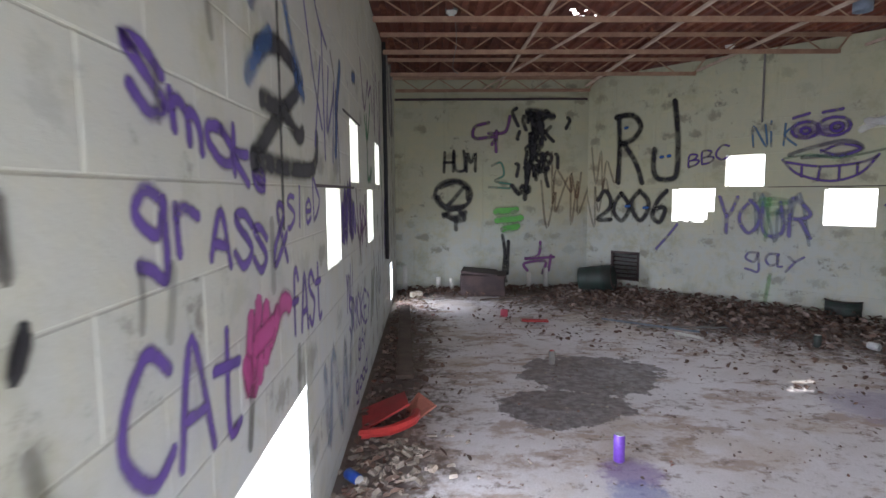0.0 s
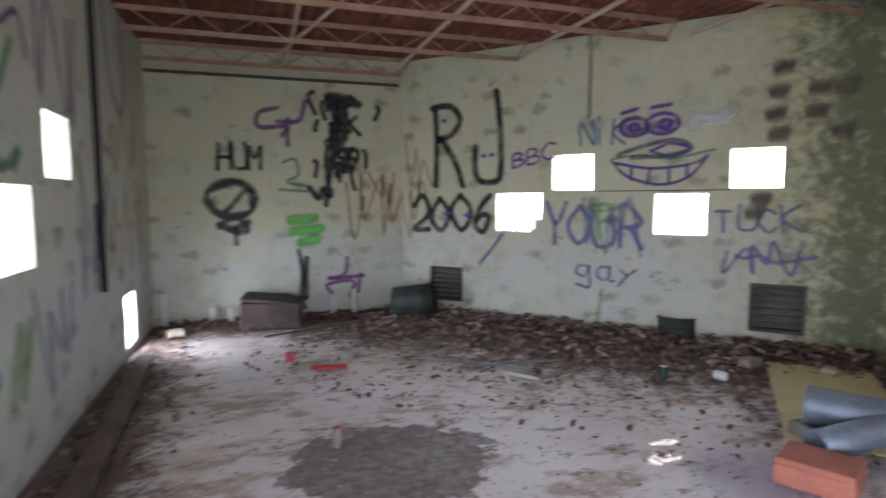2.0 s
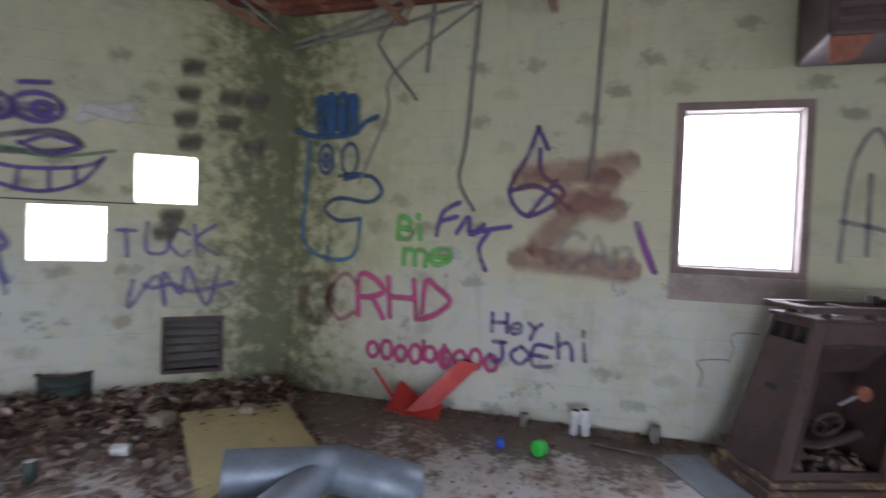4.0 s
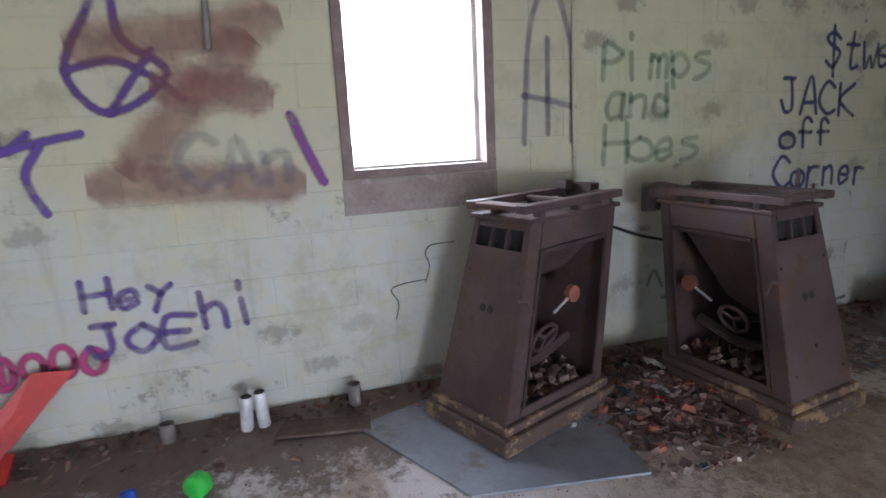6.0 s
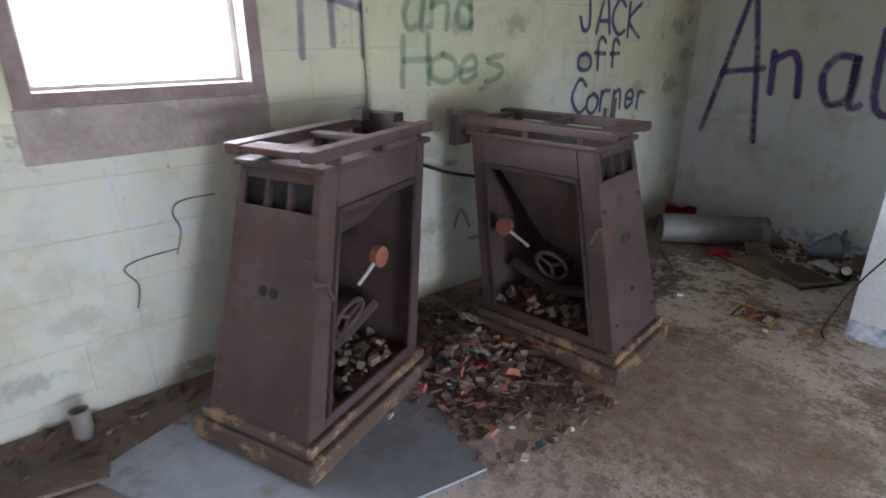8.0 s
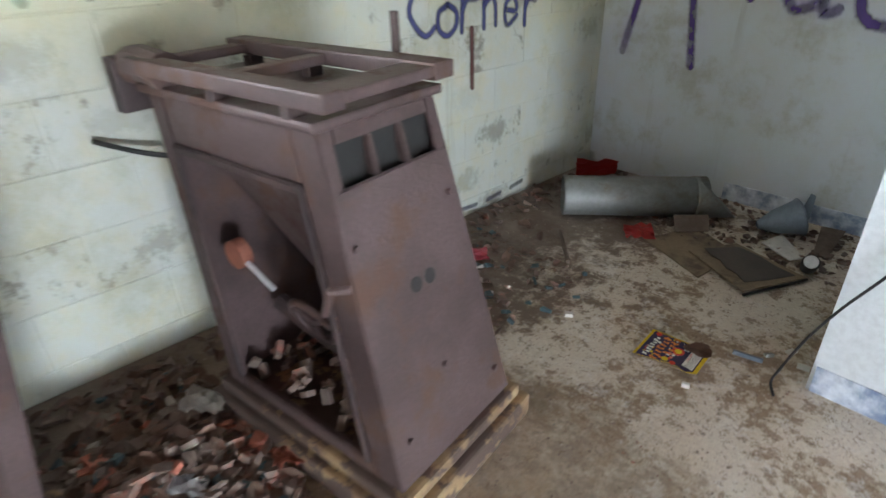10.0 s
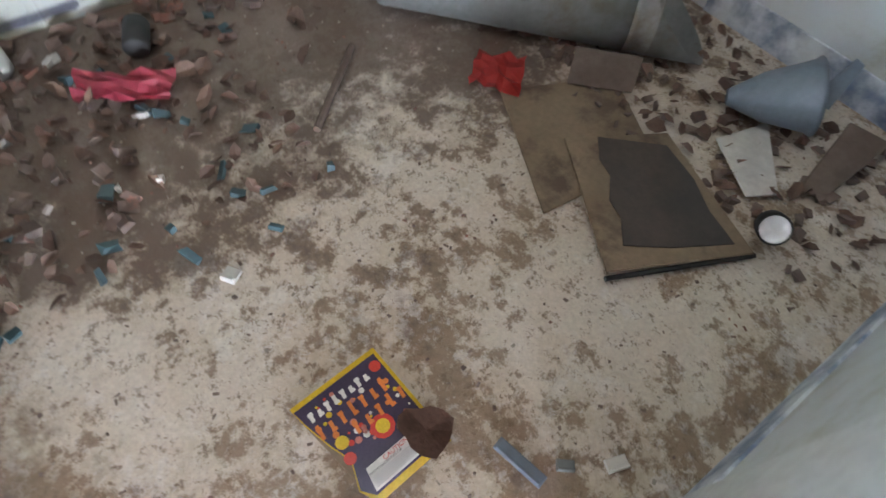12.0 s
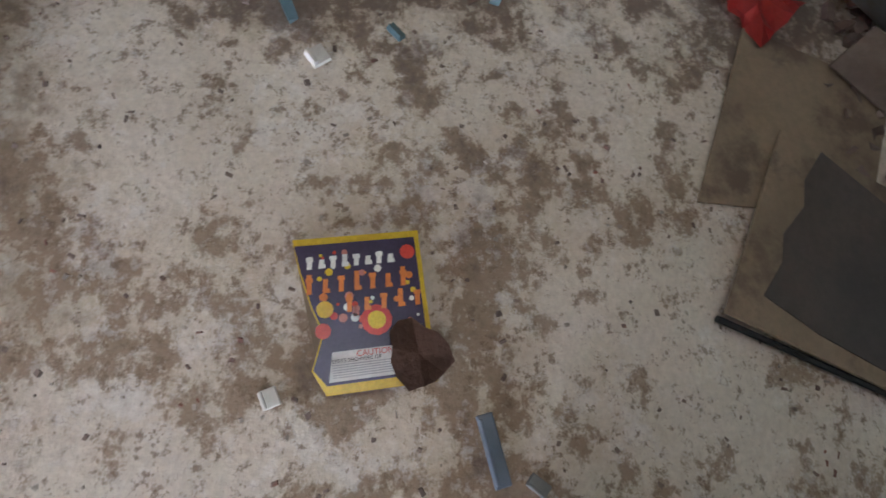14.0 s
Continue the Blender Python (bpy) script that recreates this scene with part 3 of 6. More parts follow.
tagged(part("roof_bridging_bar", tube([(1.6, 5.0, 3.27), (0.75, 8.86, 3.27)], 0.016, 8), PALE_BAR), "pale painted bar lying askew across the roof joists", "bar", "bridging bars")

# ---- fixtures ----
def louvre(s0, s1, z0, z1):
    ob = tagged(new("wall_vent"), "dark metal louvred vent with bent slats in block wall", "vent", "wall vents")
    ob.matrix_world = oriented("W")
    t = 0.035
    for lo, hi in (((s0, -0.012, z0), (s0 + t, 0.1, z1)), ((s1 - t, -0.012, z0), (s1, 0.1, z1)), ((s0 + t, -0.012, z1 - t), (s1 - t, 0.1, z1)), ((s0 + t, -0.012, z0), (s1 - t, 0.1, z0 + t))):
        part("frame", box(lo, hi, 0.003), RUST_DARK, ob)
    part("backing", box((s0 + t, 0.085, z0 + t), (s1 - t, 0.095, z1 - t)), RUST_DARK, ob)
    n = 6
    for i in range(n):
        z = z0 + t + (i + 0.5) * (z1 - z0 - 2 * t) / n
        m = Matrix.Translation(((s0 + s1) / 2, 0.03, z)) @ pose(0, 0, 0, 38 + (i * 37 % 13 - 6), (i * 29 % 7 - 3) * 0.8, 0)
        h = (s1 - s0) / 2 - t - 0.002
        part("slat", box((-h, -0.028, -0.002), (h, 0.028, 0.002), 0, m), GALV_DULL, ob)


for v in VENTS:
    louvre(*v)

# window: outer frame, thin steel stop, and sill
win = tagged(new("window_1"), "glassless window with dark weathered wooden frame", "window", kind="structure")
win.matrix_world = oriented("R")
s0, s1, z0, z1 = HOLES["R"][0]
for lo, hi in (((s0, -0.02, z0), (s0 + 0.06, 0.16, z1)), ((s1 - 0.06, -0.02, z0), (s1, 0.16, z1)), ((s0 + 0.06, -0.02, z1 - 0.06), (s1 - 0.06, 0.16, z1)), ((s0 + 0.06, -0.02, z0), (s1 - 0.06, 0.16, z0 + 0.05))):
    part("window_frame", box(lo, hi, 0.004), FRAME_WOOD, win)
for lo, hi in (((s0 + 0.06, 0.1, z0 + 0.05), (s0 + 0.075, 0.14, z1 - 0.06)), ((s1 - 0.085, 0.1, z0 + 0.05), (s1 - 0.06, 0.14, z1 - 0.06)), ((s0 + 0.075, 0.1, z0 + 0.05), (s1 - 0.085, 0.14, z0 + 0.065)), ((s0 + 0.075, 0.1, z1 - 0.075), (s1 - 0.085, 0.14, z1 - 0.06))):
    part("pane_stop", box(lo, hi), PVC, win, "pale strip that once held the glass")
part("window_sill", box((s0 - 0.01, -0.006, z0 - 0.20), (s1 + 0.01, 0.02, z0 - 0.004), 0.003), SILL, win, "patch of bare render below the opening")

# broken masonry left in one opening of the angled wall, and the angle bar on the north wall
for k, (lo, hi) in enumerate((((1.955, 0.004, 1.16), (2.05, 0.19, 1.315)), ((1.90, 0.02, 1.16), (1.955, 0.15, 1.20)), ((1.52, 0.03, 1.16), (1.60, 0.14, 1.178)), ((1.68, 0.02, 1.16), (1.72, 0.12, 1.185)))):
    part("block_stub", box(lo, hi, 0.006), BLOCK, wall_angled, "broken edge of a block")
bar = tagged(part("wall_angle_bar", box((LX + 0.02, -0.07, 3.105), (2.46, -0.004, 3.135), 0.004), RUST_DARK), "dark rusted steel angle bar along the wall top", "bar")
bar.matrix_world = oriented("F")
ob = tagged(part("lintel_strip", box((2.72, -0.004, 1.648), (4.12, 0.02, 1.660), 0.002), RUST_DARK), "rusty steel strip in the joint above an opening", "lintel", "lintel strips")
ob.matrix_world = oriented("W")

# lintel pieces left over the west wall's openings
for s0, s1, z in ((2.35, 3.75, 1.66), (3.3, 4.2, 2.155)):
    ob = tagged(part("lintel_strip", box((s0, -0.004, z - 0.008), (s1, 0.02, z + 0.008), 0.002), RUST_DARK), "rusty steel strip in the joint above an opening", "lintel", "lintel strips")
    ob.matrix_world = oriented("L")


def pipe_on(w, pts, r, label, material=GREYPLASTIC, name="wall_conduit"):
    line = curve_through([on(w, s, z, d) for s, z, d in pts], 6)
    return tagged(part(name, tube(line, r, 8), material, smooth=True), label, "conduit", "wall conduits")


pipe_on("W", [(2.62, 3.43, 0.02), (2.62, 3.0, 0.02), (2.62, 2.5, 0.02)], 0.014, "grey conduit running down the angled wall")
pipe_on("L", [(6.66, 3.43, 0.02), (6.66, 2.0, 0.02), (6.64, 0.8, 0.02)], 0.028, "black pipe fixed up the west wall", BLACK)
pipe_on("L", [(7.0, 3.4, 0.03), (7.1, 2.7, 0.04), (7.45, 2.38, 0.05), (7.7, 2.75, 0.04), (7.7, 3.4, 0.03)], 0.012, "loop of grey cable hanging on the wall")
pipe_on("R", [(1.76, 3.42, 0.02), (1.68, 2.3, 0.02), (1.63, 1.95, 0.02), (1.77, 1.69, 0.03)], 0.016, "bent grey conduit hanging down the east wall")
pipe_on("R", [(2.76, 3.42, 0.02), (2.73, 2.6, 0.02), (2.70, 1.95, 0.02)], 0.017, "straight grey conduit on the east wall")
pipe_on("R", [(1.36, 3.44, 0.02), (1.33, 3.1, 0.02), (1.31, 2.86, 0.02)], 0.016, "short grey conduit stub on the east wall")
pipe_on("R", [(1.10, 3.44, 0.02), (0.88, 3.2, 0.02), (0.90, 3.05, 0.03), (1.24, 2.62, 0.05)], 0.012, "loose grey conduit bent across the wall")
pipe_on("R", [(1.75, 3.38, 0.045), (1.02, 2.87, 0.04), (0.97, 2.55, 0.03), (0.82, 2.19, 0.02), (0.70, 1.9, 0.02)], 0.011, "thin grey conduit crossing down the wall")
pipe_on("R", [(4.72, 3.42, 0.015), (4.72, 2.4, 0.015), (4.73, 1.15, 0.02)], 0.010, "thin painted conduit on the east wall", BLOCK)
pipe_on("R", [(5.0, 0.84, 0.03), (5.15, 0.78, 0.12), (5.4, 0.72, 0.16)], 0.009, "thin black cable drooping behind the stove bases", BLACK)
for a, b in (((5.9, 4.95, 3.2), (4.5, 4.95, 3.42)), ((6.03, 4.7, 3.18), (6.05, 3.3, 3.4)), ((5.95, 4.9, 3.14), (5.6, 3.4, 3.43)), ((5.98, 4.95, 3.1), (6.0, 3.9, 3.38))):
    tagged(part("roof_conduit", tube(curve_through([a, Vector(a).lerp(Vector(b), 0.5) - Vector((0, 0, 0.03)), b]), 0.015, 8), GREYPLASTIC, smooth=True), "grey conduit bundled under the roof deck", "conduit", "roof conduits")


def lamp_holder(x, y, wired):
    ob = thing("lamp_holder", (x, y, DECK_Z), "white porcelain bulb holder on the roof deck", "lamp", "lamp holders")
    part("base", lathe([(0.0, 0), (0.055, 0), (0.055, -0.02), (0.03, -0.035), (0.03, -0.07), (0.022, -0.075), (0.0, -0.06)], 18), PORCELAIN, ob, smooth=True)
    part("box", lathe([(0.0, 0.02), (0.065, 0.02), (0.065, 0.0), (0.0, 0.0)], 12), GALV_DULL, ob)
    if wired:
        part("wire", tube(curve_through([(0.03, 0, -0.03), (0.05, 0.02, -0.3), (0.01, 0.0, -0.55), (0.07, 0.03, -0.62)]), 0.004, 6), GREYPLASTIC, ob, "loose hanging wire")


lamp_holder(0.10, 5.58, True)
lamp_holder(3.72, 6.95, False)
lamp_holder(4.0, 4.9, False)
flue = thing("flue_stub", (3.75, 4.75, 3.2), "short dented galvanised flue stub under the roof", "flue", turn=30)
part("pipe", lathe([(0.075, 0.28), (0.08, 0.05), (0.078, 0.0), (0.07, 0.0), (0.07, 0.28)], 20), GALV, flue, smooth=True)
part("collar", lathe([(0.083, 0.1), (0.088, 0.11), (0.088, 0.13), (0.083, 0.14)], 20), GALV, flue, smooth=True)

# heater unit that hangs high on the east wall
hu = thing("hanging_heater", (5.62, 0.62, 2.72), "dark rusted sheet-metal heater hanging below the roof", "heater")
part("casing", box((-0.30, -0.32, 0.0), (0.36, 0.34, 0.52), 0.02), RUST_DARK, hu)
for i in range(5):
    part("slat", box((-0.312, -0.27, 0.07 + i * 0.085), (-0.296, 0.29, 0.10 + i * 0.085), 0, Matrix()), RUST, hu)
for sx in (-0.2, 0.28):
    part("hanger", tube([(sx, -0.2, 0.5), (sx, -0.2, 0.74)], 0.008, 6), RUST_DARK, hu)
    part("hanger", tube([(sx, 0.22, 0.5), (sx, 0.22, 0.74)], 0.008, 6), RUST_DARK, hu)
part("torn_flap", slab([(-0.28, 0.1, 0.0), (-0.28, 0.33, 0.0), (-0.2, 0.3, -0.14), (-0.15, 0.15, -0.10)], 0.006), ORANGE_RUST, hu, "torn rusty tin flap")

# cable lying over the partition's face
tagged(part("loose_cable", tube(curve_through([(3.85, BY + 0.015, 1.25), (4.08, BY + 0.02, 0.84), (4.16, BY + 0.025, 0.66), (4.22, BY + 0.03, 0.51), (4.30, BY + 0.035, 0.35), (4.36, BY + 0.04, 0.20), (4.40, BY + 0.05, 0.06), (4.41, BY + 0.06, 0.006), (4.38, BY + 0.12, 0.006)], 8), 0.0045, 8), BLACK, smooth=True), "thin dark cable hanging over the white partition", "cable")


# ---- stove bases ----
def stove(at, turn, side, label, lean=0.25, rear=(0.80, 0.89), top=1.045):
    """u runs from the slanted face with the slots to the rear, v away from the open side."""
    ob = thing("stove_base", at, label, "stove", "old stove bases", turn)

    def P(u, v, z):
        return Vector((u, side * v, z))

    def quad(*pts):
        q = [P(*p) for p in pts]
        return q if side > 0 else q[::-1]

    Z0, Z1 = 0.13, top
    b = [(0, 0), (rear[0], 0), (rear[0], 0.5), (0, 0.5)]
    t = [(lean, 0.05), (rear[1], 0.05), (rear[1], 0.43), (lean, 0.43)]

    def edge(i, k):
        return (b[i][0] + (t[i][0] - b[i][0]) * k, b[i][1] + (t[i][1] - b[i][1]) * k, Z0 + (Z1 - Z0) * k)

    def patch(i, j, a0, a1, k0, k1):
        """Part of the face between corners i and j: a along it, k up it."""
        def at2(a, k):
            p, q = edge(i, k), edge(j, k)
            return tuple(p[n] + (q[n] - p[n]) * a for n in range(3))
        return quad(at2(a0, k0), at2(a1, k0), at2(a1, k1), at2(a0, k1))

    def plate(name, q, thick, material, lab=""):
        bm = slab(q, thick)
        bmesh.ops.recalc_face_normals(bm, faces=bm.faces)
        bmesh.ops.bevel(bm, geom=list(bm.edges), offset=0.004, segments=2, affect="EDGES")
        return part(name, bm, material, ob, lab)

    # plinth
    for lo, hi in (((-0.05, -0.05, 0.0), (rear[0] + 0.06, 0.55, 0.085)), ((-0.025, -0.025, 0.085), (rear[0] + 0.03, 0.525, 0.13))):
        a, c = P(*lo), P(*hi)
        part("plinth", box((min(a.x, c.x), min(a.y, c.y), lo[2]), (max(a.x, c.x), max(a.y, c.y), hi[2]), 0.012), OLD_GOLD, ob, "plinth with flaking tan paint")
    # slanted front face, pieced round its slot
    plate("front_panel", patch(3, 0, 0, 1, 0.0, 0.855), 0.014, RUST)
    plate("front_panel", patch(3, 0, 0, 0.10, 0.855, 1), 0.014, RUST)
    plate("front_panel", patch(3, 0, 0.9, 1, 0.855, 1), 0.014, RUST)
    plate("front_panel", patch(3, 0, 0.1, 0.9, 0.96, 1), 0.014, RUST)
    for a in (0.36, 0.63):
        plate("slot_bar", patch(3, 0, a - 0.025, a + 0.025, 0.855, 0.96), 0.03, RUST_DARK)
    # black sheet behind the slots, put in for the dark of the inside
    c = P(lean - 0.025, 0.24, 0.9)
    add = box((c.x + 0.03, c.y - 0.17, 0.85), (c.x + 0.045, c.y + 0.17, 1.02))
    part("slot_backing", add, BLACK, ob)
    # bolt holes are not cut: black discs imitate their dark depth
    for a in (0.44, 0.56):
        q = patch(3, 0, a - 0.03, a + 0.03, 0.515, 0.555)
        mid = sum(q, Vector()) / 4
        n = (q[1] - q[0]).cross(q[3] - q[0]).normalized()
        n = n if n.x < 0 else -n
        part("bolt_hole", tube([mid - n * 0.002, mid + n * 0.0015], 0.021, 14), BLACK, ob)
    for a, k in ((0.1, 0.72), (0.93, 0.7), (0.88, 0.12), (0.1, 0.1), (0.5, 0.25)):
        q = patch(3, 0, a, a + 0.01, k, k + 0.01)
        n = (q[1] - q[0]).cross(q[3] - q[0]).normalized()
        n = n if n.x < 0 else -n
        part("rivet", tube([q[0], q[0] + n * 0.012], 0.009, 8), RUST, ob)
    # far side, rear, and the open side's frame
    plate("side_panel", patch(2, 3, 0, 1, 0, 1), 0.012, RUST_DARK)
    plate("rear_panel", patch(1, 2, 0, 1, 0, 1), 0.012, RUST)
    for a0, a1, k0, k1 in ((0, 0.13, 0, 1), (0.90, 1, 0, 1), (0.13, 0.90, 0.86, 1), (0.13, 0.90, 0, 0.05)):
        plate("side_frame", patch(0, 1, a0, a1, k0, k1), 0.022, RUST)
    for a0, a1, k0, k1 in ((0.13, 0.155, 0.05, 0.86), (0.875, 0.90, 0.05, 0.86), (0.155, 0.875, 0.835, 0.86)):
        q = patch(0, 1, a0, a1, k0, k1)
        n = P(0, -0.012, 0)
        plate("door_stop", [p + n for p in q], 0.014, RUST_DARK)
    # inside: hopper plate, handwheel, lever with knob, ash
    plate("hopper", quad((0.16, 0.10, 0.84), (0.76, 0.10, 0.90), (0.56, 0.26, 0.5), (0.34, 0.26, 0.42)) if side < 0 else quad((0.2, 0.10, 0.9), (0.78, 0.10, 0.9), (0.74, 0.26, 0.72), (0.3, 0.26, 0.7)), 0.01, RUST)
    hub = P(0.42, 0.12, 0.42)
    rim = [hub + Vector((0.085 * math.cos(k * math.pi / 12), -side * 0.03 * math.sin(k * math.pi / 12), 0.075 * math.sin(k * math.pi / 12))) for k in range(25)]
    wheel = part("handwheel", tube(rim, 0.011, 8, False), RUST, ob, smooth=True)
    for k in range(3):
        part("spoke", tube([hub, rim[k * 8 + 2]], 0.009, 6), RUST, wheel)
    part("shaft", tube([hub, hub + P(0.02, 0.25, -0.06)], 0.014, 8), RUST_DARK, ob)
    k0 = P(0.61, 0.09, 0.62) if side > 0 else P(0.69, 0.09, 0.57)
    part("lever", tube([k0, k0 + Vector((-0.15, 0, -0.07))], 0.008, 8), TIN, ob, "worn bare steel lever")
    part("knob", tube([k0 + P(0, -0.015, 0), k0 + P(0, 0.02, 0)], 0.045, 18), ORANGE_RUST, ob, "orange rusted round knob")
    part("grate_arm", tube(curve_through([P(0.25, 0.2, 0.3), P(0.45, 0.22, 0.26), P(0.7, 0.2, 0.34)]), 0.03, 8), RUST_DARK, ob)
    bed = bmesh.new()
    rng = random.Random(at[0])
    for i in range(150):
        p = P(rng.uniform(0.1, 0.70), rng.uniform(0.05, 0.44), 0.15 + rng.uniform(0, 0.05))
        q = rng.uniform(0.3, 0.9)
        add_box(bed, (-0.03 * q, -0.02 * q, -0.012 * q), (0.03 * q, 0.02 * q, 0.012 * q), Matrix.Translation(p) @ pose(0, 0, 0, rng.uniform(0, 90), rng.uniform(0, 60), rng.uniform(0, 180)))
    tagged(part("ash", bed, RUBBLE, ob, "rubbish and ash in the bottom"), kind="stuff")
    latch = P(0.09, -0.01, 0.72)
    part("latch", tube([latch, latch + P(0.03, -0.03, 0.0), latch + P(0.06, -0.03, -0.07)], 0.01, 8), RUST, ob)
    # cap, top frame and its bars
    a, c = P(lean - 0.015, 0.03, Z1), P(rear[1] + 0.02, 0.45, Z1 + 0.025)
    part("cap", box((a.x, min(a.y, c.y), Z1), (c.x, max(a.y, c.y), Z1 + 0.025), 0.008), RUST, ob)

    def bar(u0, u1, v0, v1, z0, z1, lab="top_bar", m=RUST):
        u0, u1, z0, z1 = u0 + lean - 0.19, u1 + lean - 0.19, z0 + Z1 - 1.027, z1 + Z1 - 1.027
        a, c = P(u0, v0, z0), P(u1, v1, z1)
        part(lab, box((u0, min(a.y, c.y), z0), (u1, max(a.y, c.y), z1), 0.006), m, ob)
    bar(0.10, 0.86, 0.00, 0.06, 1.085, 1.125, "top_frame")
    bar(0.10, 0.90, 0.33, 0.40, 1.085, 1.125, "top_frame")
    bar(0.10, 0.20, 0.06, 0.33, 1.095, 1.12, "top_frame")
    bar(0.46, 0.51, 0.06, 0.33, 1.09, 1.115)
    bar(0.80, 0.86, 0.06, 0.33, 1.09, 1.115)
    for u in (0.24, 0.52, 0.78):
        bar(u, u + 0.035, 0.03, 0.08, 1.045, 1.085, "bracket", RUST_DARK)
        bar(u, u + 0.035, 0.32, 0.37, 1.045, 1.085, "bracket", RUST_DARK)
    bar(0.3, 0.45, 0.12, 0.3, 1.045, 1.06, "damper_plate", GALV_DULL)
    if side < 0:
        e = P(0.775, 0.06, Z1 + 0.06)
        part("flue_elbow", tube(curve_through([e, e + Vector((0.12, 0, 0.01)), e + Vector((0.18, 0, 0.0))]), 0.05, 12), RUST, ob)
        part("flange", box((e.x + 0.17, e.y - 0.06, Z1 - 0.06), (e.x + 0.22, e.y + 0.06, Z1 + 0.09), 0.008), RUST_DARK, ob)
        part("rod", tube([P(0.33, 0.44, 0.95), P(0.33, 0.44, 1.21)], 0.012, 8), RUST_DARK, ob)
    else:
        bar(0.80, 0.88, 0.16, 0.36, 1.045, 1.15, "flange", RUST_DARK)
        bar(0.74, 0.80, 0.28, 0.34, 1.12, 1.17, "bracket", RUST_DARK)
    return ob


stove((5.175, 1.155, 0.012), math.degrees(math.atan2(-0.925, 0.38)), 1, "rusty brown cast-iron stove base standing on grey sheet", rear=(0.74, 0.93))
stove((4.86, -0.20, 0.0), 9.2, -1, "rusty brown cast-iron stove base with open side in rubble", 0.206, (0.745, 0.89), 1.025)


# ---- things on the floor ----
def sheet(name, corners, thick, material, label, category, lift=0.004):
    bm = slab([(x, y, lift + thick + z) for x, y, z in corners], thick)
    bmesh.ops.recalc_face_normals(bm, faces=bm.faces)
    bmesh.ops.bevel(bm, geom=list(bm.edges), offset=min(0.003, thick / 3), segments=1, affect="EDGES")
    return tagged(part(name, bm, material), label, category)


gs = bmesh.new()
low = [gs.verts.new((x, y, 0.001)) for x, y in ((5.68, 1.78), (4.93, 1.42), (4.80, 0.64), (5.34, 0.50), (5.86, 1.30))]
top = [gs.verts.new((v.co.x, v.co.y, 0.013)) for v in low]
gs.faces.new(top)
gs.faces.new(low[::-1])
for i in range(5):
    gs.faces.new((low[i], low[(i + 1) % 5], top[(i + 1) % 5], top[i]))
bmesh.ops.recalc_face_normals(gs, faces=gs.faces)
tagged(part("floor_sheet", gs, SLATE), "grey dusty sheet of board under a stove base", "board")
sheet("yellow_board", [(4.95, 5.17, 0.05), (3.74, 3.92, 0), (4.29, 3.36, 0), (5.50, 4.60, 0.05)], 0.02, YELLOW, "faded yellow board lying on the dirty floor", "board")
sheet("plank", [(5.70, 2.20, 0.01), (5.62, 1.72, 0), (5.76, 1.70, 0), (5.86, 2.14, 0.01)], 0.018, WOOD_OLD, "short brown weathered plank beside the wall", "plank")
sheet("cardboard_sheet", [(5.25, -2.08, 0), (4.89, -1.91, 0), (4.86, -2.25, 0), (5.13, -2.38, 0)], 0.005, CARD, "flattened brown cardboard with crushed corner", "cardboard")
cb = sheet("cardboard_flap", [(5.03, -2.10, 0.006), (4.70, -1.91, 0.012), (4.55, -2.21, 0.012), (4.90, -2.33, 0.006)], 0.006, CARD, "flattened brown cardboard with a black wet patch", "cardboard", 0.006)
wet = bmesh.new()
wv = [(4.985, -2.17), (4.93, -2.12), (4.88, -2.105), (4.83, -2.05), (4.78, -2.035), (4.725, -1.985), (4.66, -2.07), (4.59, -2.19), (4.68, -2.215), (4.76, -2.26), (4.87, -2.29)]
wl = [[wet.verts.new((x, y, 0.0265 - 0.021 * max(0, x - 4.66) + h)) for x, y in wv] for h in (-0.003, 0.0)]
wet.faces.new(wl[1])
wet.faces.new(wl[0][::-1])
for i in range(11):
    wet.faces.new((wl[0][i], wl[0][(i + 1) % 11], wl[1][(i + 1) % 11], wl[1][i]))
bmesh.ops.recalc_face_normals(wet, faces=wet.faces)
part("wet_patch", wet, CARD_WET, cb, "black wet stain")
sheet("board_scrap", [(4.82, -2.42, 0), (4.66, -2.33, 0), (4.62, -2.40, 0), (4.78, -2.58, 0)], 0.006, PAPER, "torn grey scrap of board among litter", "scrap", 0.012)
sheet("board_scrap", [(5.09, -2.42, 0.06), (5.22, -2.30, 0.06), (5.17, -2.24, 0.0), (5.05, -2.36, 0.0)], 0.005, WOOD_OLD, "torn grey scrap of board leaning on a flue pipe", "scrap", 0.012)


